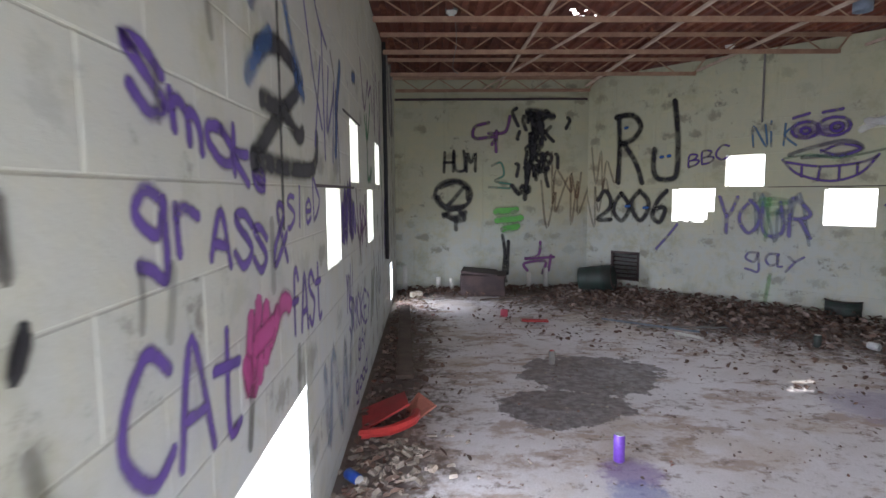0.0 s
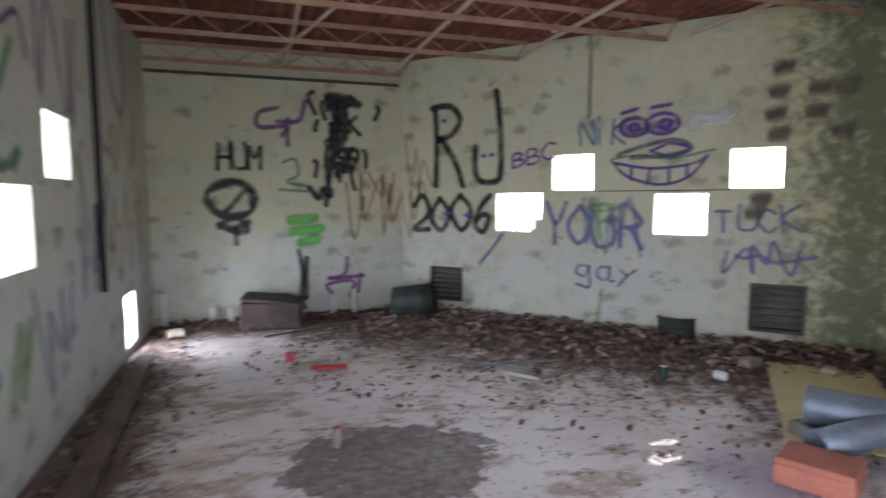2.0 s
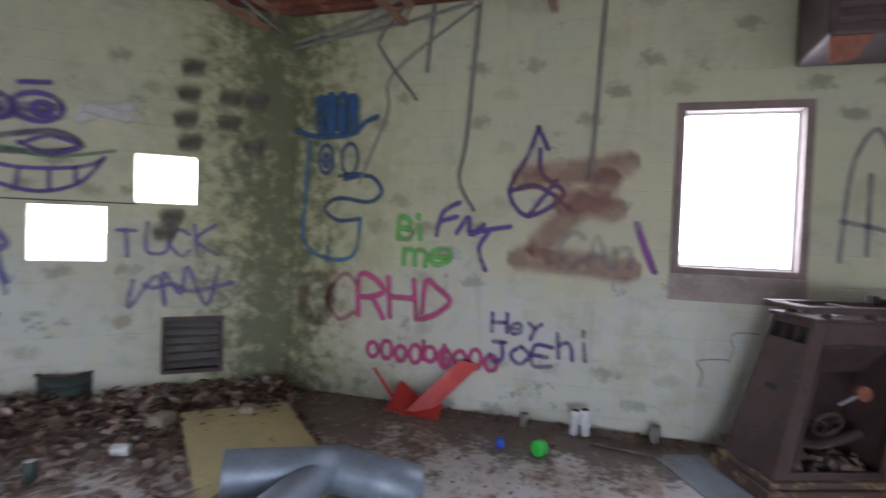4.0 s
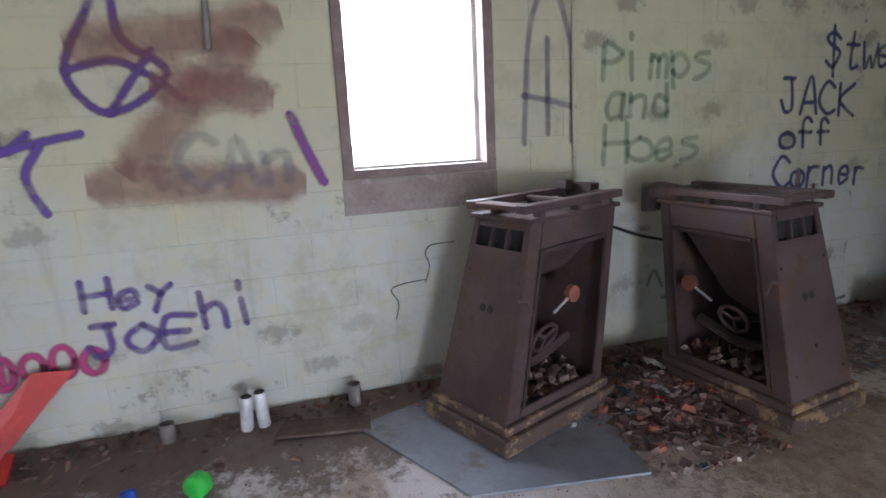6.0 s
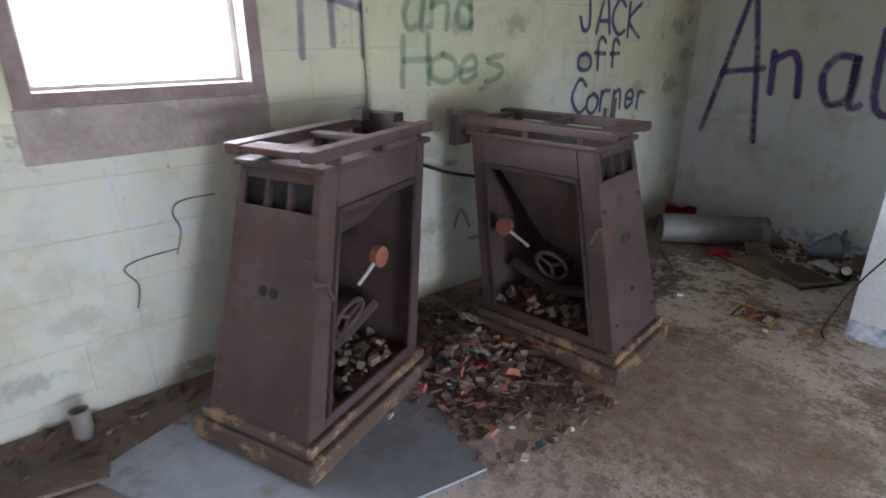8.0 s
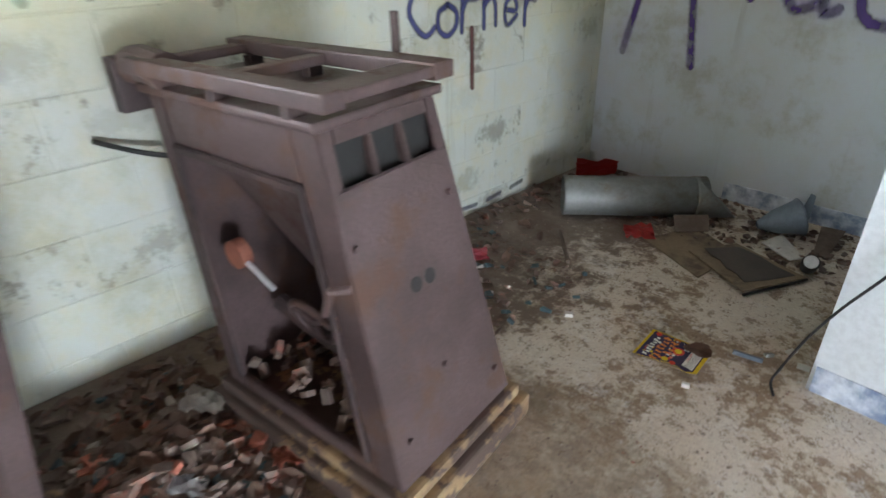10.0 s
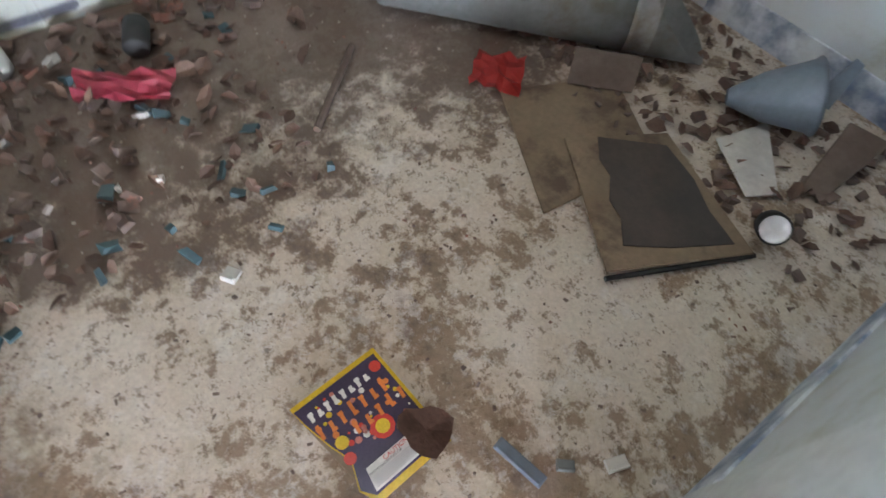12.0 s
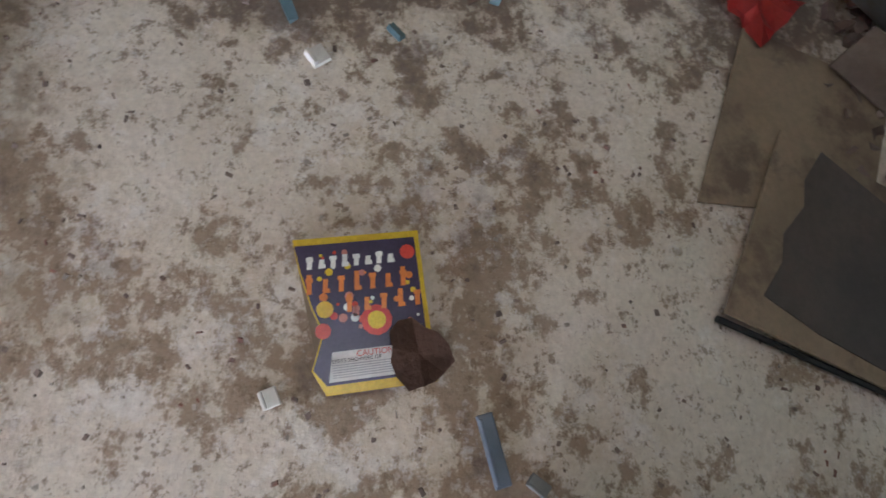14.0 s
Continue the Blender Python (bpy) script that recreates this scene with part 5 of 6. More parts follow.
# ---- litter: leaves, rubble and crumbs ----
def leaves(name, n, place, material, label, lo=0.02, hi=0.055):
    rng, bm = random.Random(name + label), bmesh.new()
    for i in range(n):
        x, y, z = place(rng)
        r = rng.uniform(lo, hi)
        m = Matrix.Translation((x, y, z + r * 0.35)) @ pose(0, 0, 0, rng.uniform(-40, 40), rng.uniform(-40, 40), rng.uniform(0, 360))
        w = rng.uniform(0.45, 0.8)
        f = rng.uniform(0.1, 0.5)
        pts = [(-1, 0, 0), (-0.35, w, f), (0.4, w * 0.8, f), (1, 0, 0.1), (0.35, -w * 0.9, f), (-0.4, -w * 0.75, f)]
        vs = [bm.verts.new(m @ Vector((a * r, b * r, c * r))) for a, b, c in pts]
        mid = [bm.verts.new(m @ Vector((-0.1 * r, 0, 0))), ]
        for k in range(6):
            bm.faces.new((vs[k], vs[(k + 1) % 6], mid[0]))
    low = min(v.co.z for v in bm.verts)
    if low < 0.002:
        for v in bm.verts:
            v.co.z = max(v.co.z, 0.002 + 0.2 * abs(min(v.co.z, 0)))
    return tagged(part(name, bm, material), label, "leaves", kind="stuff")


def drift(rng):
    s, d = rng.uniform(-0.1, ANG_LEN), abs(rng.gauss(0, 0.74))
    p = on("W", s, 0, 0.06 + min(d, 2.4))
    p.x, p.y = min(p.x, RX - 0.08), min(p.y, FY - 0.08)
    return p.x, p.y, max(0.0, 0.13 - 0.10 * d) * rng.random()


def far_drift(rng):
    return rng.uniform(-0.5, 2.6), FY - 0.06 - min(abs(rng.gauss(0, 0.35)), 1.3), rng.uniform(0, 0.05)


def scattered(rng):
    a = rng.random()
    p = on("W", rng.uniform(0, ANG_LEN), 0, rng.uniform(0.8, 3.2))
    return min(p.x, RX - 0.1), p.y, 0.0


leaves("leaf_drift", 2600, drift, LEAF, "deep drift of brown dead leaves along the angled wall")
leaves("leaf_drift", 1500, drift, LEAF_PALE, "bleached dead leaves in the drift along the wall", 0.02, 0.06)
leaves("leaf_drift", 700, far_drift, LEAF, "brown dead leaves along the far wall")
leaves("leaf_litter", 480, scattered, LEAF, "single dead leaves scattered on the concrete", 0.012, 0.042)
leaves("leaf_litter", 420, lambda r: (RX - 0.05 - min(abs(r.gauss(0, 0.22)), 0.9), r.uniform(-2.6, 5.0), 0.0), LEAF, "brown dead leaves along the east wall", 0.015, 0.04)
leaves("leaf_litter", 420, lambda r: (LX + 0.05 + min(abs(r.gauss(0, 0.28)), 1.0), r.uniform(2.4, 8.8), 0.0), LEAF, "brown dead leaves along the west wall", 0.015, 0.045)
leaves("leaf_litter", 260, lambda r: (r.uniform(5.25, 6.05), r.uniform(-1.6, -0.6), 0.0), LEAF, "brown dead leaves behind the stove base", 0.010, 0.028)
leaves("leaf_litter", 260, lambda r: (r.uniform(4.4, 6.05), r.uniform(-2.8, -2.3), 0.0), LEAF, "brown dead leaves in the alcove corner", 0.010, 0.03)


def rubble(name, n, place, material, label, lo, hi):
    rng, bm = random.Random(label), bmesh.new()
    for i in range(n):
        x, y, z = place(rng)
        a, b, c = rng.uniform(lo, hi), rng.uniform(lo, hi) * 0.7, rng.uniform(lo, hi) * 0.4
        m = Matrix.Translation((x, y, z + c * 0.8)) @ pose(0, 0, 0, rng.uniform(-25, 25), rng.uniform(-25, 25), rng.uniform(0, 360))
        vs = [bm.verts.new(m @ Vector((sx * a * rng.uniform(0.5, 1), sy * b * rng.uniform(0.5, 1), sz * c * rng.uniform(0.6, 1)))) for sx in (-1, 1) for sy in (-1, 1) for sz in (-1, 1)]
        for q in ((0, 1, 3, 2), (4, 6, 7, 5), (0, 4, 5, 1), (2, 3, 7, 6), (0, 2, 6, 4), (1, 5, 7, 3)):
            bm.faces.new([vs[k] for k in q])
    for v in bm.verts:
        v.co.z = max(v.co.z, 0.001)
    return tagged(part(name, bm, material), label, "rubble", kind="stuff")


def heap(r):
    x, y = r.gauss(5.35, 0.26), r.gauss(0.22, 0.20)
    return max(4.75, min(x, 5.95)), max(-0.05, min(y, 0.75)), max(0, 0.10 - 0.25 * math.hypot(x - 5.45, y - 0.2)) * r.random()


rubble("rubble_heap", 850, heap, RUBBLE, "heap of broken brown rubble between the stove bases", 0.008, 0.045)
rubble("rubble_heap", 90, heap, TEAL, "teal and blue broken bits in the rubble heap", 0.012, 0.035)
rubble("rubble_heap", 60, heap, PAPER, "pale broken bits in the rubble heap", 0.01, 0.03)
leaves("leaf_litter", 160, heap, LEAF, "brown dead leaves over the rubble heap", 0.02, 0.05)
rubble("rubble_heap", 26, heap, BRICK, "red brick bits in the rubble heap", 0.015, 0.05)
rubble("rubble_strip", 260, lambda r: (RX - 0.04 - min(abs(r.gauss(0, 0.12)), 0.5), r.uniform(-2.7, 4.8), 0.0), RUBBLE, "stones and crumbs along the foot of the east wall", 0.01, 0.035)
rubble("rubble_strip", 260, lambda r: (LX + 0.05 + min(abs(r.gauss(0, 0.2)), 0.6), r.uniform(2.0, 8.8), 0.0), RUBBLE, "stones and crumbs along the foot of the west wall", 0.012, 0.045)
rubble("rubble_strip", 120, lambda r: (r.gauss(-0.4, 0.16), r.uniform(2.4, 3.3), 0.0), CRUMB, "pale stones beside the crushed tub", 0.012, 0.045)
rubble("crumbs", 900, lambda r: (r.uniform(4.35, 6.0), r.uniform(-2.7, 1.5), 0.0), CRUMB, "pale crumbs scattered over the alcove floor", 0.002, 0.006)
rubble("crumbs", 900, lambda r: (r.uniform(4.35, 6.0), r.uniform(-2.7, 1.5), 0.0), RUBBLE, "brown crumbs scattered over the alcove floor", 0.002, 0.007)
rubble("crumbs", 900, lambda r: (r.uniform(-0.5, 5.9), r.uniform(2.0, 8.0), 0.0), RUBBLE, "brown crumbs scattered over the hall floor", 0.004, 0.016)
rubble("crumbs", 420, lambda r: (r.uniform(-0.5, 5.9), r.uniform(2.0, 8.0), 0.0), CRUMB, "pale crumbs scattered over the hall floor", 0.004, 0.018)
rubble("litter_strip", 110, lambda r: (r.uniform(5.35, 6.0), r.uniform(-1.35, -0.55), 0.0), RUBBLE, "brown broken scraps behind the stove base", 0.008, 0.03)
rubble("litter_strip", 26, lambda r: (r.uniform(5.35, 6.0), r.uniform(-1.35, -0.5), 0.0), PAPER, "pale torn scraps behind the stove base", 0.008, 0.024)
rubble("litter_strip", 40, lambda r: (r.uniform(5.2, 6.0), r.uniform(-1.6, -0.6), 0.0), TEAL, "teal and dark scraps behind the stove base", 0.008, 0.03)
rubble("litter_strip", 160, lambda r: (r.uniform(4.4, 6.0), r.uniform(-2.8, -2.2), 0.0), RUBBLE, "brown scraps in the alcove corner", 0.008, 0.03)

# ---- graffiti: hand-drawn strokes on a 4 x 6 grid, each pair of digits a point ----
GLYPHS = {
    "A": "00 26 40|12 32", "B": "00 06 35 23 03|23 42 30 00", "C": "45 26 04 02 20 41", "D": "00 06 25 43 21 00", "E": "46 06 00 40|03 33",
    "F": "00 06 46|03 33", "H": "00 06|40 46|03 43", "J": "16 46|36 31 10 02", "K": "00 06|46 03 40", "L": "06 00 40", "M": "00 06 23 46 40",
    "N": "00 06 40 46", "O": "26 04 02 20 42 44 26", "P": "00 06 35 44 23 03", "R": "00 06 26 44 23 03|23 40", "S": "45 26 05 14 33 42 20 01", "T": "06 46|26 20",
    "U": "06 01 20 41 46", "W": "06 10 23 30 46", "Y": "06 23 46|23 20", "Z": "06 46 00 40", "2": "04 26 44 32 00 40", "0": "26 04 02 20 42 44 26", "6": "36 14 01 20 32 23 02",
    "a": "34 14 02 10 31 34 30 40", "c": "33 14 02 10 31", "d": "33 14 01 20 31|36 30", "e": "02 32 24 03 01 10 31", "f": "35 26 15 10|03 33", "g": "34 14 02 21 34|34 3a 19 08",
    "h": "06 00|03 24 33 30", "i": "14 10|16 17", "k": "06 00|34 02 30", "l": "16 10", "m": "00 04|03 14 23 20|23 34 43 40", "n": "00 04|03 24 33 30",
    "o": "24 03 01 20 41 43 24", "p": "04 0a|03 24 42 20 01", "r": "04 00|03 14 34", "s": "34 14 03 32 31 10 00", "t": "26 20 40|04 44", "u": "04 01 20 31|34 30",
    "w": "04 10 22 30 44", "y": "04 22|44 22 0a", "?": "05 26 44 22 21|20 20", "&": "40 15 26 35 02 00 21 43", "$": "45 26 05 14 33 42 20 01|27 2a",
}


def glyph(ch):
    out = []
    for stroke in GLYPHS[ch].split("|"):
        out.append([(int(p[0]) / 4, {"a": -2, "9": -2, "8": -1.5}.get(p[1], int(p[1]) if p[1].isdigit() else 0) / 6) for p in stroke.split()])
    return out


TAGS = [0]


def ribbon(bm, uv, w, pts, width, lift):
    line = curve_through([Vector((s, z, 0)) for s, z in pts], 5) if len(pts) > 1 else [Vector((*pts[0], 0)), Vector((pts[0][0] + 0.01, pts[0][1], 0))]
    ends = [line[0] - (line[1] - line[0]).normalized() * width * 0.3] + line + [line[-1] + (line[-1] - line[-2]).normalized() * width * 0.3]
    prev, n = None, len(ends)
    for i, p in enumerate(ends):
        d = ends[min(i + 1, n - 1)] - ends[max(i - 1, 0)]
        d = d.normalized() if d.length > 1e-6 else Vector((1, 0, 0))
        side = Vector((-d.y, d.x, 0)) * width / 2 * (0.55 if i in (0, n - 1) else 1.0)
        pair = [bm.verts.new(on(w, q.x, q.y, lift)) for q in (p + side, p - side)]
        if prev:
            f = bm.faces.new((prev[0], pair[0], pair[1], prev[1]))
            for lp, (u, v) in zip(f.loops, ((i - 1, 1), (i, 1), (i, 0), (i - 1, 0))):
                lp[uv].uv = (u / n, v)
        prev = pair


def tag(w, strokes, width, color, label, cover=0.9, name="stroke"):
    """One piece of spray paint: letters or strokes, each a list of lines of (s, z) on a wall."""
    TAGS[0] += 1
    ob = tagged(new("graffiti"), label, "graffiti", "wall graffiti")
    for i, lines in enumerate(strokes):
        bm = bmesh.new()
        uv = bm.loops.layers.uv.new("stroke")
        for k, pts in enumerate(lines if isinstance(lines[0], list) else [lines]):
            ribbon(bm, uv, w, pts, width * 1.45, 0.0022 + 0.00012 * (TAGS[0] % 12) + 0.00001 * (i % 7) + 0.000002 * k)
        part(name, bm, spray(color, cover), ob)


def write(w, text, s0, s1, z0, z1, width, color, label, drop=0.0, cover=0.9):
    n, out = len(text), []
    step = (s1 - s0) / n
    rng = random.Random(label + text)
    for i, ch in enumerate(text):
        wob, lean, big = rng.uniform(-0.05, 0.05), rng.uniform(-0.12, 0.12), rng.uniform(0.9, 1.12)
        out.append([[(s0 + step * (i + 0.78 * x * big + lean * y + 0.05 + rng.uniform(-0.03, 0.03)), z0 - drop * (i + x) / n + (z1 - z0) * (y * big + wob + rng.uniform(-0.03, 0.03))) for x, y in st] for st in glyph(ch)])
    tag(w, out, width, color, label, cover, "letter")


def zigzag(s0, s1, z0, z1, n):
    rng = random.Random(s0 * 7 + z0)
    a, b = (s1 - s0) / n, (z1 - z0)
    return [[(s0 + a * i + rng.uniform(-0.9, 0.9) * a, (z0 if i % 2 else z1) + rng.uniform(-0.35, 0.35) * b) for i in range(n + 1)]]


def oval(s, z, a, b, n=12):
    return [(s + a * math.cos(2 * math.pi * k / n), z + b * math.sin(2 * math.pi * k / n)) for k in range(n + 1)]


PURPLE, VIOLET, INKY, PITCH_BLACK = (0.10, 0.045, 0.26), (0.16, 0.13, 0.36), (0.045, 0.05, 0.15), (0.012, 0.011, 0.012)
MAGENTA, ROSE, BLUE_S, LIME, LEAF_G, TAN, RUSTY, PLUM = (0.42, 0.04, 0.17), (0.48, 0.06, 0.2), (0.04, 0.12, 0.30), (0.13, 0.50, 0.08), (0.06, 0.24, 0.10), (0.36, 0.20, 0.09), (0.25, 0.10, 0.075), (0.17, 0.06, 0.20)

# west wall
write("L", "Smoke", 0.66, 1.56, 1.80, 1.915, 0.036, PURPLE, "purple sprayed word Smoke on the white wall", 0.19)
write("L", "grASS", 0.66, 1.52, 1.53, 1.67, 0.034, PURPLE, "purple sprayed word grass on the white wall", 0.17)
write("L", "CAt", 0.57, 1.20, 1.06, 1.31, 0.036, PURPLE, "purple sprayed word cat on the white wall", 0.07)
tag("L", [[(1.25, 1.06), (1.30, 1.24)], [(1.30, 1.04), (1.38, 1.27)], [(1.36, 1.06), (1.46, 1.24)], [(1.44, 1.10), (1.58, 1.20)], [(1.50, 1.14), (1.66, 1.22), (1.76, 1.20)], [(1.24, 1.12), (1.27, 1.05)], [(1.34, 1.16), (1.52, 1.17)]], 0.085, (0.40, 0.05, 0.20), "bright pink sprayed heart-shaped blot on the wall", 0.92)
tag("L", [[(1.46, 2.08), (1.7, 2.15), (1.98, 2.13), (2.02, 2.05), (1.75, 1.92), (1.38, 1.73)], [(1.38, 1.73), (1.8, 1.72), (2.25, 1.73), (2.38, 1.80), (2.4, 1.9)], [(1.5, 1.93), (1.75, 1.93)], [(1.78, 1.93), (2.0, 1.86), (2.1, 1.88)]], 0.075, PITCH_BLACK, "big black sprayed letter on the white wall", 0.97)
tag("L", [[(1.73, 2.6), (1.73, 2.1), (1.72, 1.5)]], 0.035, PITCH_BLACK, "thin black drip line down the wall", 0.85)
tag("L", [[(1.36, 1.98), (1.5, 2.08), (1.62, 2.16)], [(1.42, 2.22), (1.5, 2.35)], [(1.85, 2.34), (1.95, 2.2), (2.1, 2.1)], [(2.0, 2.1), (2.12, 2.04)]], 0.08, BLUE_S, "misty blue sprayed strokes on the white wall", 0.6)
tag("L", [[(2.15, 2.55), (2.35, 2.2), (2.55, 1.95)], [(2.55, 2.3), (2.42, 2.0), (2.36, 1.85)], [(2.6, 2.45), (2.62, 1.8)], [(2.78, 2.3), (2.7, 1.95), (2.95, 2.2)], [(2.95, 2.25), (2.86, 1.8)], [(2.3, 2.7), (2.5, 2.5), (2.75, 2.4)]], 0.032, VIOLET, "violet sprayed zigzag lettering on the wall", 0.7)
tag("L", [[(2.96, 1.86), (3.02, 2.05), (3.05, 2.16)], [(3.0, 2.1), (3.14, 2.3), (3.2, 2.4)], [(3.78, 2.45), (3.92, 2.47)]], 0.09, (0.03, 0.08, 0.22), "dark blue sprayed stroke on the white wall", 0.8)
tag("L", [[(2.86, 2.4), (3.02, 2.2), (3.1, 1.7)]], 0.04, VIOLET, "thin violet drip on the white wall", 0.5)
write("L", "&", 1.58, 1.80, 1.38, 1.6, 0.034, PURPLE, "purple sprayed ampersand on the white wall")
write("L", "sleD", 1.78, 2.44, 1.49, 1.66, 0.024, PURPLE, "purple sprayed word sled on the wall")
write("L", "fASt", 1.80, 2.42, 1.06, 1.30, 0.034, PURPLE, "purple sprayed word fast on the wall", 0.04)
write("L", "yall", 3.26, 3.62, 0.92, 1.14, 0.026, PURPLE, "purple sprayed word yall on the wall", cover=0.75)
write("L", "SMOKE?", 3.34, 4.66, 0.69, 0.92, 0.032, PURPLE, "purple sprayed word SMOKE on the wall", 0.18)
write("L", "gAy", 3.78, 4.32, 0.42, 0.56, 0.026, PURPLE, "purple sprayed word on the wall", 0.03, 0.8)
write("L", "good", 3.60, 4.40, 0.14, 0.28, 0.028, PURPLE, "purple sprayed word good low on the wall", 0.03)
tag("L", zigzag(3.18, 3.72, 1.36, 1.60, 9), 0.11, PURPLE, "dense purple sprayed blot on the wall", 0.9)
tag("L", zigzag(3.9, 4.55, 1.24, 1.6, 7) + zigzag(3.85, 4.5, 1.3, 1.42, 5), 0.05, PLUM, "plum sprayed scribble on the wall", 0.65)
tag("L", zigzag(4.48, 5.0, 2.0, 2.36, 4) + [[(4.7, 2.3), (4.75, 1.75), (5.05, 1.85), (4.95, 1.74)]], 0.06, LEAF_G, "green sprayed squiggle on the wall", 0.75)
tag("L", zigzag(4.4, 5.2, 2.42, 2.72, 5) + zigzag(5.4, 6.3, 2.2, 2.75, 6), 0.045, PLUM, "plum sprayed lettering high on the wall", 0.7)
tag("L", [[(4.75, 0.5), (4.9, 0.85)], [(4.9, 0.5), (5.05, 0.85)]], 0.13, (0.22, 0.42, 0.13), "faded green sprayed blot on the wall", 0.45)
tag("L", zigzag(2.5, 3.4, 0.3, 0.85, 6), 0.12, (0.30, 0.36, 0.46), "faded blue-grey sprayed smear on the wall", 0.45)
tag("L", zigzag(5.2, 5.9, 0.4, 0.95, 6) + zigzag(6.0, 7.2, 0.9, 1.6, 8), 0.05, VIOLET, "faded violet sprayed scribble on the wall", 0.5)
tag("L", zigzag(6.9, 8.6, 1.0, 1.7, 9) + zigzag(6.8, 8.4, 1.9, 2.4, 7), 0.05, TAN, "faded tan sprayed scribble on the wall", 0.5)
tag("L", [[(6.15, 1.9), (6.25, 1.62)], [(6.6, 1.1), (6.7, 1.65)]], 0.09, LEAF_G, "green sprayed dashes on the wall", 0.6)
tag("L", [[(6.5, 1.0), (6.62, 1.5)], [(6.55, 1.5), (6.7, 1.05)]], 0.1, PURPLE, "purple sprayed blot beside the pipe", 0.7)
# small hole, not cut; its dark inside is painted on in black
tag("L", [[(0.335, 1.39), (0.345, 1.42), (0.36, 1.445)], [(0.345, 1.40), (0.362, 1.43)]], 0.03, PITCH_BLACK, "small hole in the white wall, its dark painted on", 0.98)
for pts, wide, cover in (([(0.665, 1.49), (0.67, 1.43), (0.66, 1.37)], 0.026, 0.4), ([(0.80, 1.47), (0.79, 1.40), (0.77, 1.33)], 0.04, 0.3), ([(0.77, 1.88), (0.775, 1.77)], 0.025, 0.4), ([(1.28, 1.03), (1.24, 0.88)], 0.05, 0.5),
                         ([(0.33, 1.62), (0.335, 1.52)], 0.03, 0.75), ([(1.56, 1.52), (1.55, 1.30)], 0.06, 0.4), ([(0.35, 1.27), (0.37, 1.17)], 0.04, 0.4), ([(1.9, 0.98), (1.88, 0.82)], 0.07, 0.4), ([(1.06, 2.12), (1.08, 2.02)], 0.04, 0.35)):
    tag("L", [pts], wide, (0.06, 0.055, 0.045), "grimy dark smear on the white wall", cover)

# north wall
write("F", "HUM", 0.10, 0.66, 1.95, 2.26, 0.05, PITCH_BLACK, "black sprayed letters on the cream wall")
tag("F", [oval(0.26, 1.58, 0.30, 0.24), [(0.0, 1.55), (0.15, 1.4), (0.45, 1.7), (0.5, 1.5)], [(0.1, 1.22), (0.3, 1.35), (0.45, 1.18), (0.3, 1.15), (0.12, 1.25)], [(0.05, 1.7), (0.3, 1.78), (0.5, 1.68)], [(0.3, 1.2), (0.3, 1.0)]], 0.07, (0.03, 0.03, 0.03), "black sprayed round cartoon head on the wall", 0.85)
tag("F", [[(0.85, 2.75), (0.62, 2.68), (0.62, 2.5), (0.95, 2.52), (0.9, 2.4)], [(1.2, 2.85), (1.12, 2.6), (0.85, 2.58)], [(0.98, 2.62), (0.97, 2.28)]], 0.06, PLUM, "plum sprayed letters high on the wall", 0.8)
trng = random.Random(11)
runs = []
for k in range(34):
    ts, tz = trng.gauss(1.62, 0.15), trng.uniform(2.0, 2.98)
    ts += (2.5 - tz) * -0.12
    runs.append([(ts, tz), (ts + trng.uniform(-0.08, 0.08), tz - trng.uniform(0.03, 0.1)), (ts + trng.uniform(-0.05, 0.05), tz - trng.uniform(0.12, 0.3))])
tag("F", runs + [[(1.6, 2.9), (1.58, 2.3), (1.48, 1.75)]], 0.062, PITCH_BLACK, "ragged black tar run down the wall", 0.97)
tag("F", [[(1.50, 2.93), (1.75, 2.90), (1.90, 2.84)], [(1.56, 2.86), (1.62, 2.62), (1.58, 2.45)], [(1.66, 2.84), (1.72, 2.6)], [(1.60, 2.5), (1.58, 2.2), (1.50, 2.02)]], 0.125, PITCH_BLACK, "solid black tar splash down the wall", 0.97)
tag("F", [[(0.10, 1.26), (0.28, 1.2), (0.46, 1.28)], [(0.14, 1.36), (0.42, 1.38)]], 0.09, (0.03, 0.03, 0.03), "black sprayed jaw of a cartoon head", 0.8)
tag("F", zigzag(1.2, 1.58, 1.55, 1.74, 4) + [[(1.5, 1.95), (1.45, 1.5)]], 0.08, PITCH_BLACK, "ragged black tar run down the wall", 0.95)
tag("F", [[(1.08, 0.9), (1.12, 0.6), (1.1, 0.3), (1.14, 0.12)], [(1.18, 0.8), (1.16, 0.25)]], 0.06, PITCH_BLACK, "ragged black tar run down the wall", 0.9)
tag("F", [[(0.9, 2.05), (1.05, 2.1), (1.1, 1.9), (0.95, 1.8), (1.2, 1.75)], [(0.85, 1.7), (1.2, 1.68)]], 0.04, (0.10, 0.34, 0.24), "teal sprayed squiggle on the wall", 0.6)
tag("F", [[(0.98, 1.3), (1.3, 1.32)], [(1.0, 1.15), (1.38, 1.18)], [(1.1, 1.0), (1.32, 1.04)]], 0.13, LIME, "bright green sprayed blot on the wall", 0.7)
tag("F", [[(1.72, 0.78), (1.68, 0.55), (1.45, 0.5), (1.95, 0.52)], [(1.5, 0.3), (1.45, 0.42), (1.8, 0.45), (1.75, 0.25)], [(1.9, 0.55), (1.86, 0.3)]], 0.05, (0.22, 0.06, 0.25), "purple sprayed star squiggle low on the wall", 0.8)
tag("F", zigzag(1.78, 2.48, 1.1, 1.7, 8) + zigzag(1.85, 2.45, 1.5, 2.1, 6), 0.035, TAN, "tan sprayed scribble near the corner", 0.55)
